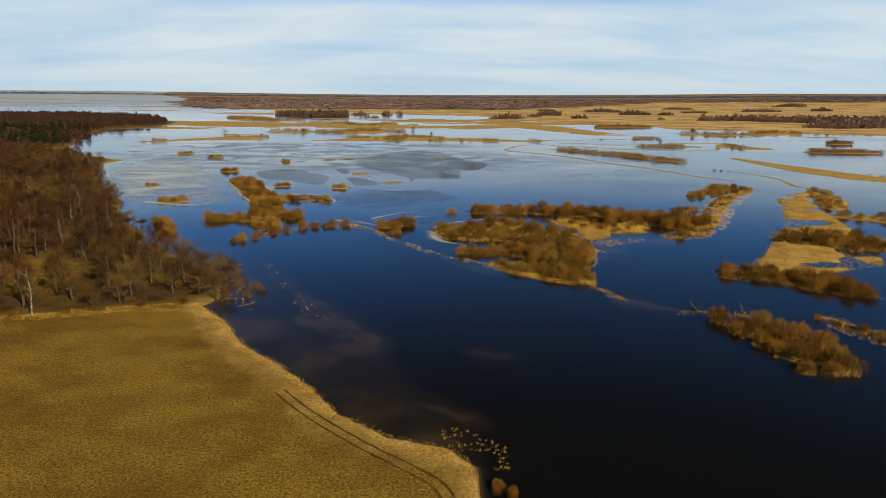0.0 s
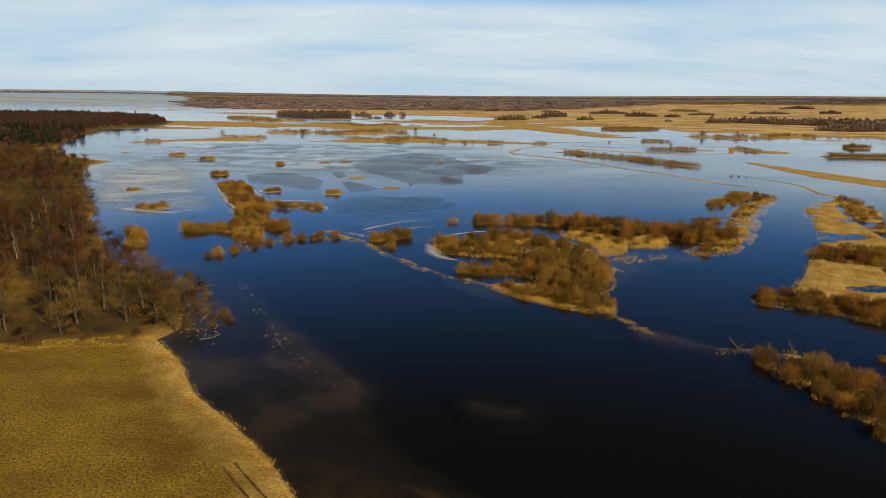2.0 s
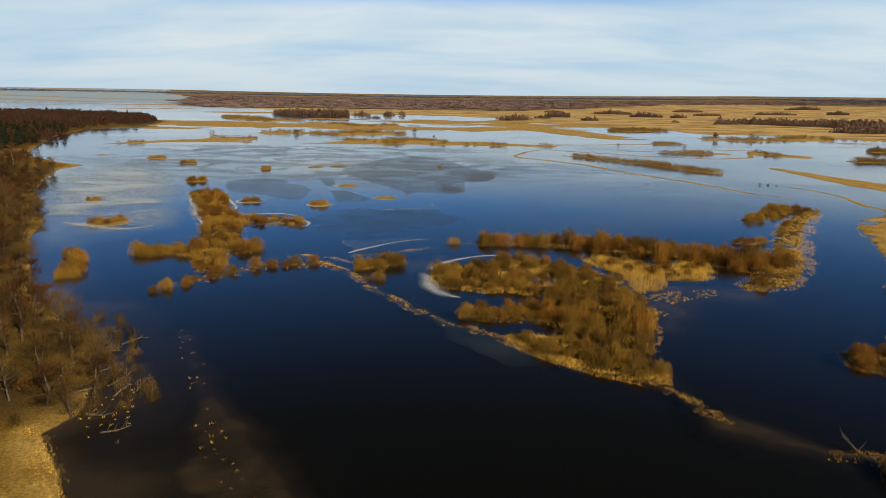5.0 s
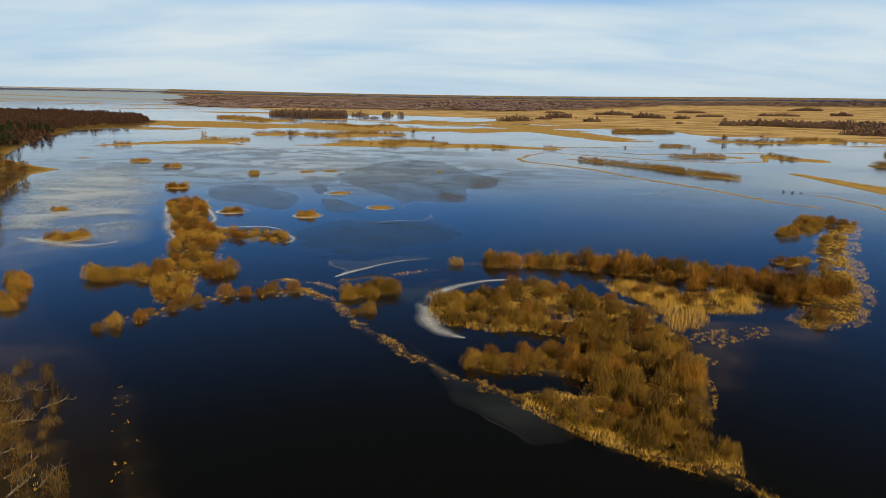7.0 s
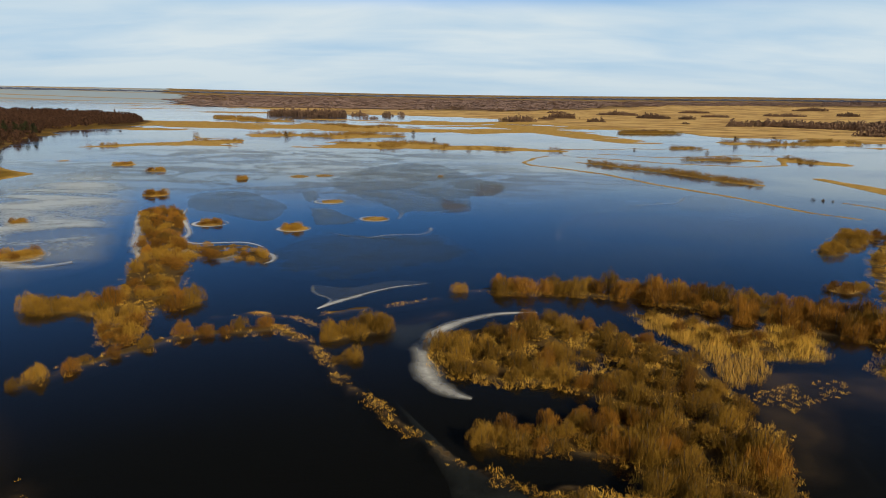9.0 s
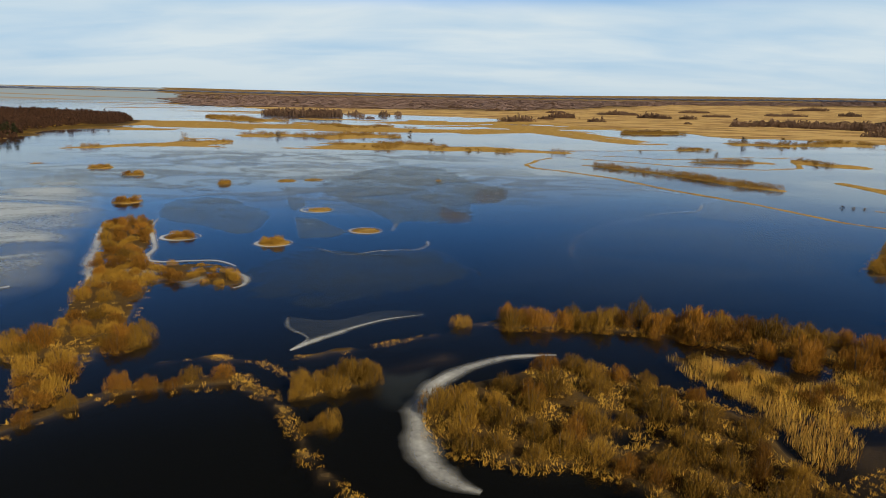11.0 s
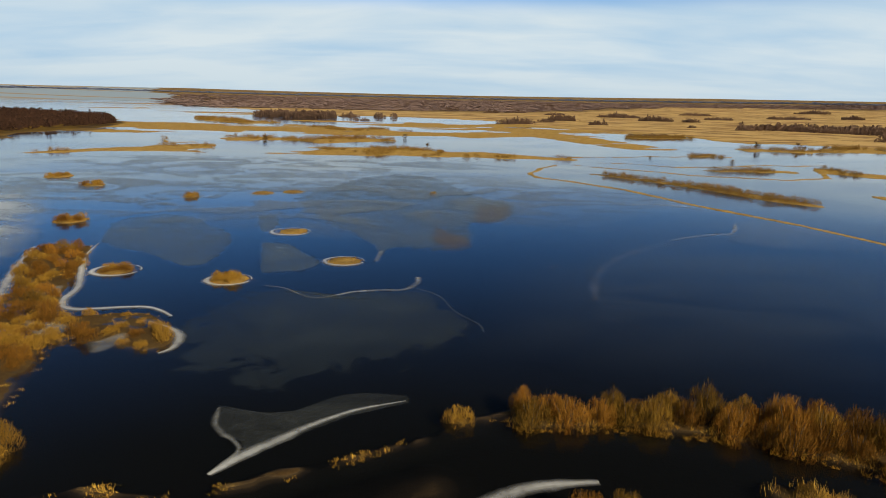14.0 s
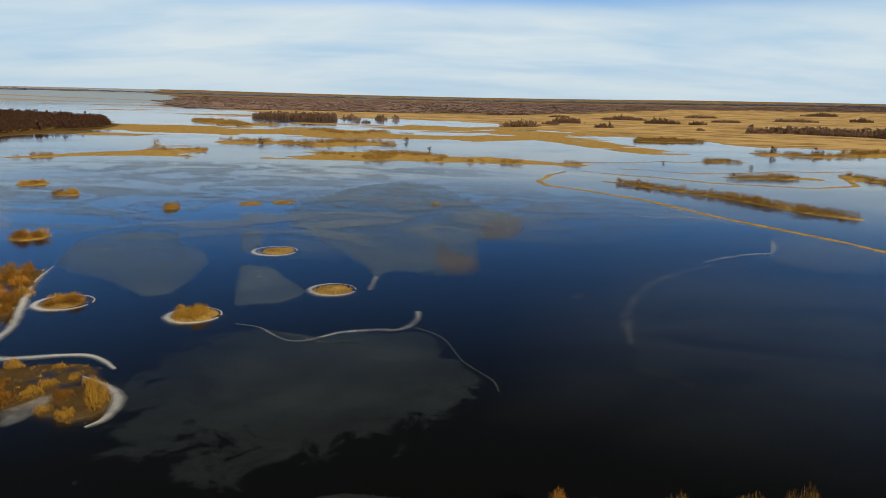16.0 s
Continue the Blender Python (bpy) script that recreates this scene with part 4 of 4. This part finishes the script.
def far_wood(spots, wide, tall, mat, label, seed, shapes=None, rise=None):
    r = np.random.default_rng(seed)
    z = np.maximum(ground_height(spots[:, 0], spots[:, 1]), -0.3)
    lift = tall * (rise(spots) if rise else np.ones(len(spots)))
    rows = [(x, y, q, r.uniform(0, 360), wide * v, h * v * r.uniform(0.75, 1.15)) for (x, y), q, v, h in zip(spots, z, r.uniform(0.6, 1.25, len(spots)), lift)]
    stuffed("far_wood", [((shapes or CLUMPS)[k], rows[k::3]) for k in range(3)], mat, label, "woodland")


def spread_over(corners, gap, tries, seed, rough=0.0):
    r = np.random.default_rng(seed)
    c = np.array(corners, float)
    p = r.uniform(c.min(0), c.max(0), (tries, 2))
    keep = inside_outline(p[:, 0], p[:, 1], corners) + rough * rugged(p[:, 0], p[:, 1], 120.0, seed) > 0
    return thin(p[keep], gap)


west_wood = spread_over([(-290, 440), (-300, 470), (-350, 530), (-380, 640), (-442, 800), (-500, 900), (-505, 1010), (-492, 1070), (-496, 1160), (-640, 1410), (-900, 1560), (-1150, 1560), (-760, 900), (-420, 480)], 8.0, 40000, 301)
pines = (west_wood[:, 1] < 830) & (west_wood[:, 1] > 590) & (rugged(west_wood[:, 0], west_wood[:, 1], 90.0, 9) > -0.16)
far_wood(west_wood[~pines], 1.3, 1.1, SHORE_WOOD, "red brown leafless wood on a low shore", 311)
stuffed("pine_stand", [(PINE[k][1], [(x, y, 0.2, rng.uniform(0, 360), 1.5, rng.uniform(0.85, 1.15)) for x, y in west_wood[pines][k::2]]) for k in range(2)], NEEDLES, "dark green pine stand in the far wood", "woodland")
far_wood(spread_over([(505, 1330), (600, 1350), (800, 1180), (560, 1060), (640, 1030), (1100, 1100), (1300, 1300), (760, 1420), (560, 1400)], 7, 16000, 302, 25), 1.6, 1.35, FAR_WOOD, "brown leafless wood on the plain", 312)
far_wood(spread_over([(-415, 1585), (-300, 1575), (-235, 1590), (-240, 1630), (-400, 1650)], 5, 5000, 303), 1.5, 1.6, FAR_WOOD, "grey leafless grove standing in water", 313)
# copses: place, half-width, half-depth, height
COPSES = [(160, 2337, 25, 14, 10), (262, 2422, 24, 14, 10), (510, 3300, 40, 20, 12), (141, 1445, 38, 16, 13), (282, 1690, 38, 20, 16), (224, 1590, 18, 10, 9), (509, 2060, 68, 30, 14),
          (309, 1470, 20, 9, 10), (530, 1785, 46, 22, 14), (600, 1750, 21, 12, 12), (770, 1990, 45, 16, 9), (482, 1430, 9, 6, 6), (1083, 2210, 70, 24, 11), (1500, 2800, 90, 24, 14), (1348, 2310, 40, 18, 14),
          (-217, 1675, 26, 10, 10), (-167, 1493, 17, 8, 7), (-147, 1680, 14, 7, 15), (-116, 1700, 7, 5, 13), (22, 2544, 46, 18, 14), (294, 1090, 47, 9, 7), (900, 2500, 60, 20, 10), (350, 2200, 40, 14, 9)]
for k, (x, y, w, d, h) in enumerate(COPSES):
    r = np.random.default_rng(400 + k)
    t = r.uniform(0, 2 * np.pi, 500)
    q = np.sqrt(r.uniform(0, 1, 500))
    spots = np.c_[x + w * q * np.cos(t), y + d * q * np.sin(t)]
    spots = spots[q + 0.9 * rugged(spots[:, 0], spots[:, 1] * 2, 0.5 * w, 430 + k, 3) < 0.95]
    rise = lambda p: 0.35 + 0.65 * np.clip(1.15 - np.hypot((p[:, 0] - x) / w, (p[:, 1] - y) / d) ** 2 + 0.8 * rugged(p[:, 0], p[:, 1], 0.4 * w, 450 + k, 2), 0, 1.2)
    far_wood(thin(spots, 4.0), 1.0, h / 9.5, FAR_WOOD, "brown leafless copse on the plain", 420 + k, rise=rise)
# these two woods carry the painted haze tones
far_wood(spread_over([(-1700, 4200), (-900, 2420), (-300, 2350), (300, 2500), (1100, 3500), (2800, 3600), (3000, 4250)], 24, 30000, 305, 260), 6.5, 0.6, HAZED_HEATH, "long leafless wood across the plain", 330, LOW_CLUMPS)
far_wood(spread_over([(-3300, 3900), (-2300, 4500), (-700, 4640), (700, 4640), (2300, 4400), (3300, 3800), (3450, 3950), (2400, 4560), (700, 4800), (-700, 4800), (-2400, 4640), (-3450, 4000)], 24, 60000, 306, 40), 6.5, 0.8, HAZED_PINE, "dark wood along the horizon", 331, LOW_CLUMPS)


# ---- ice ----
def spline(points, step=0.8):
    """A smooth line through points of any width of row."""
    p = np.array([points[0], *points, points[-1]], float)
    out = []
    for k in range(1, len(p) - 2):
        m = max(2, int(np.linalg.norm(p[k + 1][:2] - p[k][:2]) / step))
        t = np.linspace(0, 1, m, endpoint=False)[:, None]
        out.append(0.5 * (2 * p[k] + (p[k + 1] - p[k - 1]) * t + (2 * p[k - 1] - 5 * p[k] + 4 * p[k + 1] - p[k + 2]) * t ** 2
                          + (3 * p[k] - p[k - 1] - 3 * p[k + 1] + p[k + 2]) * t ** 3))
    out.append(p[-1:])
    return np.concatenate(out)


def wheel_rut(side):
    """One wheel's track pressed into the meadow: bare earth between torn edges of turf."""
    line = spline([(x, y, 0.0) for x, y in RUTS], 0.5)[:, :2]
    d = np.gradient(line, axis=0)
    d /= np.linalg.norm(d, axis=1)[:, None] + 1e-9
    across = np.stack([-d[:, 1], d[:, 0]], -1)
    half = 0.17 + 0.12 * rugged(line[:, 0], line[:, 1], 2.0, 8 + side, 3)
    rows = [line + across * (side * 0.85 + c * half)[:, None] for c in (-1.0, 0.0, 1.0)]
    verts = np.concatenate([np.c_[r, ground_height(r[:, 0], r[:, 1]) + h] for r, h in zip(rows, (0.07, 0.05, 0.07))])
    m = len(line)
    i = (np.arange(2)[:, None] * m + np.arange(m - 1)[None, :]).ravel()
    rut = new("wheel_rut", plain_mesh("wheel_rut", verts, np.stack([i, i + 1, i + m + 1, i + m], -1), EARTH))
    return tagged(rut, "bare dark wheel rut pressed into dry meadow grass", "track", "wheel ruts", "structure")


for side in (-1, 1):
    wheel_rut(side)
ice_level = itertools.count()


def ice_object(name, verts, faces, core, mat, label, parent=None):
    me = plain_mesh(name, verts, faces, mat)
    layer = me.attributes.new("core", "FLOAT", "POINT")
    layer.data.foreach_set("value", np.asarray(core, np.float32))
    ob = new(name, me)
    if parent:
        ob.parent = parent
        return tagged(ob, label)
    return tagged(ob, label, "ice")


def ice_ribbon(nodes, mat, label, ragged=0.35, floe=None):
    """A strip of pushed ice: x, y, half-width."""
    line = spline(nodes)
    z = 0.03 + 0.004 * next(ice_level)
    d = np.gradient(line[:, :2], axis=0)
    d /= np.linalg.norm(d, axis=1)[:, None] + 1e-9
    side = np.stack([-d[:, 1], d[:, 0]], -1)
    cols = np.array([-1.5, -1.0, -0.5, 0.0, 0.5, 1.0, 1.5])
    verts = []
    for c in cols:
        w = line[:, 2] * (1 + ragged * rugged(line[:, 0] + 50 * np.sign(c), line[:, 1], 2.5, 77, 3))
        verts.append(np.c_[line[:, :2] + side * (c * np.maximum(w, 0.05))[:, None], np.full(len(line), z if abs(c) < 1.2 else 0.005)])
    m = len(line)
    i = (np.arange(len(cols) - 1)[:, None] * m + np.arange(m - 1)[None, :]).ravel()
    core = np.repeat([0.0, 0.22, 0.7, 1.0, 0.7, 0.22, 0.0], m)
    return ice_object("pushed_edge" if floe else "ice_strip", np.concatenate(verts), np.stack([i, i + 1, i + m + 1, i + m], -1), core, mat, label, floe)


def ice_sheet(corners, mat, label, ragged=1.2, soft=0.12, floe=None, ground=False, edge=0.0, heart=None):
    """A thin floe with an uneven edge."""
    line = spline(corners + corners[:1], 1.0)[:-1, :2]
    z = 0.03 + 0.004 * next(ice_level)
    mid = np.array(heart) if heart else line.mean(0)
    out = line - mid
    dist = np.linalg.norm(out, axis=1)[:, None]
    line = line + out / dist * (ragged * (rugged(line[:, 0], line[:, 1], 9.0, 88) + 0.5 * rugged(line[:, 0], line[:, 1], 2.5, 89)))[:, None]
    m, rings = len(line), [1.0, 1 - soft, 0.72 - soft * 0.4, 0.45, 0.2, 0.0]
    verts = np.concatenate([np.c_[mid + (line - mid) * s, np.full(m, 0.005 if s == 1 else z)] for s in rings])
    if ground:
        verts[:, 2] = np.maximum(verts[:, 2], ground_height(verts[:, 0], verts[:, 1]) + 0.03)
    j = np.arange(m)
    faces = np.concatenate([np.stack([k * m + j, k * m + (j + 1) % m, (k + 1) * m + (j + 1) % m, (k + 1) * m + j], -1) for k in range(len(rings) - 1)])
    core = np.repeat([edge, 0.62, 0.9, 1.0, 1.0, 1.0], m)
    whole = floe or tagged(new("ice_floe"), label, "ice")
    film = ice_object("film", verts, faces, core, mat, label if floe else "", whole)
    if not floe and edge > 0:
        ring = np.concatenate([line, line[:1]])[::3]
        ice_ribbon([(x, y, 0.16 + 0.22 * max(0.0, w)) for (x, y), w in zip(ring, rugged(ring[:, 0], ring[:, 1], 12.0, 92))], ICE_FAINT, "thin pale rim", 0.9, whole)
    return film


RIM = "white ice pushed against a bank"
ice_ribbon([(5, 214, 0.5), (1.5, 216, 1.4), (-2, 221, 1.9), (-3.6, 229, 2.1), (-3.2, 238, 2.0), (-0.5, 246, 1.7), (6, 253, 1.3), (13, 257, 1.0), (22, 258.5, 0.5)], ICE_WHITE, RIM)
ridge = tagged(new("ice_floe"), "grey rotten floe with a white pushed ridge", "ice")
ice_ribbon([(-30, 258.5, 0.4), (-27, 263, 0.9), (-23, 267.5, 0.85), (-19, 272, 0.6), (-13, 277, 0.45), (-5, 280.5, 0.2)], ICE_WHITE, "white pushed ice", floe=ridge)
ice_ribbon([(-30, 259, 0.3), (-28, 265, 0.35), (-33, 270.5, 0.5), (-35, 277, 0.35)], ICE_PALE, "pale uneven edge", 0.9, floe=ridge)
ice_sheet([(-36, 278), (-34, 271), (-28, 265), (-30, 259), (-22, 266), (-13, 275), (-4, 280), (-5, 283), (-15, 283), (-23, 277), (-30, 276)], ICE_GREY, "grey film", floe=ridge)
ice_sheet([(-12, 250), (-6, 250), (-1, 253), (-3, 244), (-5, 234), (-10, 235), (-12, 240)], ICE_FILM, "dim film of ice in a narrow channel", 1.2, 0.3)
levee_film = tagged(new("ice_floe"), "dim ice film along a drowned levee", "ice")
ice_sheet([(-8, 213), (0, 193), (2, 185), (6, 182), (8, 179), (11, 176), (14, 172), (21, 176), (14, 185), (3, 195)], ICE_FILM, "dim grey film", 0.8, 0.15, levee_film, edge=0.3)
ice_ribbon([(3, 184, 0.08), (6, 182, 0.12), (8, 179, 0.18), (11, 176, 0.18), (14, 172, 0.1)], ICE_FAINT, "thin pale edge", 0.9, levee_film)
dark_floe = tagged(new("ice_floe"), "dark grey rotten floe with a thin pale edge", "ice")
ice_ribbon([(-46, 344, 0.12), (-40, 342, 0.2), (-34, 336, 0.35), (-29, 335, 0.45), (-22, 340, 0.6), (-15, 342, 0.65), (-9, 343, 0.8), (-6, 349, 0.95), (-6, 355, 0.7)], ICE_PALE, "pale curved edge", 0.8, floe=dark_floe)
ice_ribbon([(-6, 344, 0.5), (0, 338, 0.35), (4, 326, 0.25), (9, 318, 0.3), (10, 313, 0.2)], ICE_GREY, "thin grey edge", 0.8, floe=dark_floe)
ice_sheet([(-46, 343), (-34, 336), (-29, 335), (-22, 340), (-10, 342), (-5, 343), (0, 338), (4, 326), (9, 318), (10, 313), (5, 300), (-9, 290), (-25, 283), (-44, 282), (-60, 298), (-60, 326)], ICE_DARK, "dark grey film", 1.4, 0.42, dark_floe, edge=0.05, heart=(-12, 333))
ice_sheet([(-123, 435), (-118, 440), (-104, 440), (-94, 430), (-86, 418), (-81, 414), (-74, 405), (-71, 393), (-69, 378), (-68, 367), (-70, 360), (-78, 364), (-87, 371), (-96, 378), (-112, 389), (-125, 418)], ICE_FLOE, "grey rotten floe with a sharp edge", 1.5, 0.10, edge=0.1)
wide_floe = tagged(new("ice_floe"), "wide grey rotten floe with silty patches at its edge", "ice")
ice_sheet([(-72, 488), (-64, 526), (-53, 565), (-30, 593), (-2, 577), (17, 515), (32, 487), (33, 466), (24, 437), (14, 431), (11, 399), (2, 390), (-4, 386), (-14, 388), (-19, 376), (-21, 384), (-24, 393), (-34, 410), (-45, 430), (-59, 454)], ICE_FLOE, "grey film", 2.5, 0.10, wide_floe, edge=0.1)
ice_sheet([(16, 481), (32, 484), (33, 466), (24, 437), (13, 436)], ICE_SILT, "brown silty ice", 1.5, 0.2, wide_floe, edge=0.1)
ice_sheet([(-2, 430), (3, 417), (9, 412), (11, 393), (2, 387), (-3, 405)], ICE_SILT, "brown silty ice", 1.5, 0.2, wide_floe, edge=0.1)
ice_ribbon([(-19, 384, 0.6), (-19.5, 371, 0.9)], ICE_PALE, "small white tip", floe=wide_floe)
ice_sheet([(-61, 394), (-53, 394), (-44, 382), (-35, 367), (-39, 359), (-47, 356), (-52, 361)], ICE_FLOE, "small grey rotten floe", 1.0, 0.15, edge=0.1)
ice_sheet([(-76, 443), (-67, 440), (-62, 415), (-66, 411)], ICE_FLOE, "small grey rotten floe", 1.0, 0.15, edge=0.1)
ice_ribbon([(-82, 401, 0.35), (-82, 406, 0.4), (-77, 408, 0.3), (-76, 402, 0.35), (-82, 401, 0.35)], ICE_PALE, "thin pale ring of ice", 0.8)
ice_ribbon([(-180, 485, 0.5), (-168, 473, 0.7), (-157, 470, 0.6), (-140, 474, 0.5), (-122, 482, 0.4), (-111, 490, 0.4)], ICE_PALE, "thin pale line of pushed ice", 0.8)
ice_sheet([(5, 300), (60, 286), (130, 300), (165, 372), (125, 415), (62, 428), (22, 388)], ICE_FILM, "dim film of rotten ice on dark water", 5, 0.4)
ice_ribbon([(85, 405, 0.8), (66, 391, 1.4), (52, 373, 1.6), (44, 355, 1.4), (40, 337, 0.8)], ICE_FAINT, "faint curved seam in thin ice", 0.9)
for seam in ([(38, 324, 0.4), (42, 321, 0.7), (46, 316, 0.5)], [(41, 333, 0.4), (47, 330, 0.5)], [(33, 367, 0.9), (37, 371, 1.1)], [(53, 403, 0.8), (64, 407, 1.0)]):
    ice_ribbon(seam, ICE_FAINT, "faint pale seam in thin ice", 0.9)
for x, y, r in [i for i in ISLETS if i[1] < 430 and i[0] > -140 and i[2] > 2]:
    turn = [(x - (r + 0.5) * 1.08 * math.cos(k), y + (r + 0.3) * math.sin(k), 0.62 + 0.42 * math.cos(k + 0.7)) for k in np.linspace(-2.9, 3.1, 14)]
    ice_ribbon(turn, ICE_WHITE, "white ice rim round a small islet")
ice_ribbon([(-113, 388, 0.3), (-108, 371, 0.8), (-99, 352, 1.0), (-92.5, 339, 1.0), (-90, 328, 1.1), (-84, 322.5, 1.0), (-69, 325, 0.7), (-60, 319, 0.4)], ICE_WHITE, RIM)
ice_ribbon([(-64, 315.5, 0.3), (-58, 312, 0.7), (-53.5, 307, 1.0), (-52.5, 301, 0.7), (-54, 298, 0.3)], ICE_WHITE, RIM)
ice_ribbon([(-130, 381, 0.7), (-120, 357, 1.2), (-109.5, 335, 1.6), (-102, 318, 1.7), (-95, 305, 1.2), (-92, 298, 0.4)], ICE_WHITE, RIM, 0.8)
for corners in ([(-92, 315), (-84, 316), (-77, 308), (-82, 305)], [(-71, 302), (-66, 309), (-63, 306), (-66, 298)], [(-102, 338), (-97, 341), (-95, 334), (-100, 331)]):
    ice_sheet(corners, ICE_PALE, "grey patch of ice stranded on a drowned island", 1.5, 0.25, ground=True)
for streak in ([(82, 495, 0.5), (89, 490, 0.8), (100, 489, 0.5)], [(99, 500, 0.6), (112, 508, 1.1), (120, 500, 1.2), (128, 476, 0.6)], [(100, 492, 0.7), (114, 488, 1.2), (125, 474, 0.7)], [(104, 497, 0.4), (114, 498, 0.9), (122, 490, 0.5)]):
    ice_ribbon(streak, ICE_PALE, "pale streak of ice by a levee", 0.9)
ice_ribbon([(84, 409, 0.4), (96, 417, 0.8), (107, 422, 0.8), (112, 423, 0.6), (118, 432, 0.9), (123, 443, 0.9), (129, 446, 0.4)], ICE_PALE, "thin pale edge of a floe", 0.8)
ice_sheet([(122, 441), (141, 462), (147, 444), (158, 424), (164, 398), (116, 400), (106, 421), (113, 424)], ICE_GREY, "grey film of rotten ice by a levee", 1.5, 0.15, edge=0.1)
ice_sheet([(-240, 452), (-246, 486), (-230, 520), (-205, 508), (-165, 452), (-140, 400), (-122, 350), (-104, 312), (-100, 290), (-112, 270), (-124, 258), (-160, 296), (-190, 347), (-226, 418)], ICE_SHORE, "broad pale ice along the west shore", 5, 0.3)
ice_ribbon([(-146, 300, 1.5), (-130, 293, 3.0), (-118, 290, 2.0), (-110, 296, 1.0)], ICE_WHITE, "white ice by a small islet")
ice_sheet([(-330, 640), (-250, 690), (-120, 690), (20, 690), (60, 640), (-40, 580), (-160, 560), (-260, 590)], ICE_FIELD, "wide streaky floe on open water", 9, 0.3)
ice_sheet([(-330, 560), (-200, 590), (-60, 600), (60, 590), (120, 500), (40, 420), (-60, 400), (-150, 420), (-230, 470)], ICE_FIELD, "wide streaky floe on open water", 9, 0.3)


# ---- lone trees in the flood ----
STANDING = [tree_kind("bare_tree", s, TWIG_GREY, BARK, "lone leafless tree standing in flood water") for s in [tree_shape(111, 10, 3.6, 600, 0.15, fine=4.0), tree_shape(112, 11, 3.2, 600, 0.2, fine=4.0)]]
for k, (x, y, t) in enumerate([(243, 716, 0.6), (337, 868, 1.1), (387, 880, 1.1), (396, 884, 0.7), (184, 748, 0.45), (-15, 825, 0.7), (-45, 950, 0.9), (206, 664, 0.5),
                               (188, 440, 0.32), (192, 438, 0.28), (196, 436, 0.26), (428, 698, 0.8), (-190, 870, 1.0), (-98, 905, 0.7)]):
    z = float(ground_height(np.array([x]), np.array([y]))[0])
    STANDING[k % 2].put(placed(x, y, max(z, -1.0), 67 * k, t * 1.0, t * 0.75))


# ---- dead wood ----
def fallen_shape(seed, length=6.0):
    """A leafless trunk lying over, with broken limbs."""
    r = np.random.default_rng(seed)
    line = [np.array([length * q, 0.25 * math.sin(3 * q + seed), 0.15 + 1.1 * q * r.uniform(0.2, 1.0)]) for q in np.linspace(0, 1, 6)]
    pieces = [tube(line, [0.22, 0.2, 0.17, 0.13, 0.09, 0.04], 6)]
    for k in range(9):
        at = line[int(r.integers(1, 6))]
        way = np.array([r.uniform(0.2, 1.0), r.uniform(-1, 1), r.uniform(0.0, 1.0)])
        end = at + way * r.uniform(0.8, 2.4)
        pieces.append(tube([at, at * 0.5 + end * 0.5 + r.normal(0, 0.12, 3), end], [0.07, 0.05, 0.015], 4))
    return join([(v, f) for v, f in pieces])


FALLEN = [fallen_shape(500 + k) for k in range(4)]
spots = [(-70, 188), (-72, 183), (-66, 176), (-68, 170), (-62, 166), (-57, 162), (-54, 158), (-51, 160), (-55, 152), (-50, 147), (-61, 158), (-64, 181), (66, 143), (71, 142), (61, 143.5), (88, 138), (8, 81), (6, 83), (84, 226)]
for k, (x, y) in enumerate(spots):
    z = max(float(ground_height(np.array([x]), np.array([y]))[0]), -0.35)
    log = new("fallen_tree", plain_mesh("fallen_tree", *FALLEN[k % 4], DEADWOOD))
    log.matrix_basis = placed(x, y, z - 0.1, -30 + 137 * k % 120, 0.75 if y > 100 else 0.3, 0.9 if y > 100 else 0.25)
    tagged(log, "bleached fallen tree lying in shallow water", "dead wood", "fallen trees")
SODDEN = [bush_kind(bush_shape(25 + k, 2.9, 4.6, 900, 0.9), TWIG_GREY, "thin grey brown willow shrub standing in shallow water", "willow bushes") for k in range(3)]
# flooded shrubs off the point of the wood
shrubs = scatter([(-74, 194, 3), (-66, 178, 6), (-58, 164, 5), (-51, 157, 4), (-47, 157, 2)], 2.7, rng, 0.3, 900)
for k, (x, y) in enumerate(shrubs):
    z = max(float(ground_height(np.array([x]), np.array([y]))[0]), -0.4)
    SODDEN[k % 3].put(placed(x, y, z - 0.05, 53 * k, rng.uniform(0.35, 0.75), rng.uniform(0.4, 0.75)))
for k, (x, y) in enumerate([(7.6, 73.6), (9.2, 72.0)]):
    z = max(float(ground_height(np.array([x]), np.array([y]))[0]), -0.4)
    KINDS["rust"][k].put(placed(x, y, z - 0.05, 80 * k, 0.45 - 0.2 * k, 0.45))
for k, (nodes, gap, level) in enumerate([([(-54, 188, 1.6), (-46, 172, 1.4), (-39, 156, 1.4), (-31, 142, 1.6), (-24, 131, 1.4), (-17, 123, 1.2)], 1.3, 0.05), ([(2, 87, 2), (9, 80, 2.5)], 0.9, 0.0),
                                         ([(-66, 172, 5), (-56, 158, 5), (-48, 146, 3)], 1.3, 0.0), ([(58, 144, 2), (72, 142, 2)], 0.8, -0.1)]):
    spots = scatter(nodes, gap, rng, 0.3, 2500)
    reed_bed(spots[rugged(spots[:, 0], spots[:, 1], 4.0, 59, 3) > level], 9, 0.48, 0.32, 0.08, REED, "broken reed litter caught on a drowned bank", 210 + k)
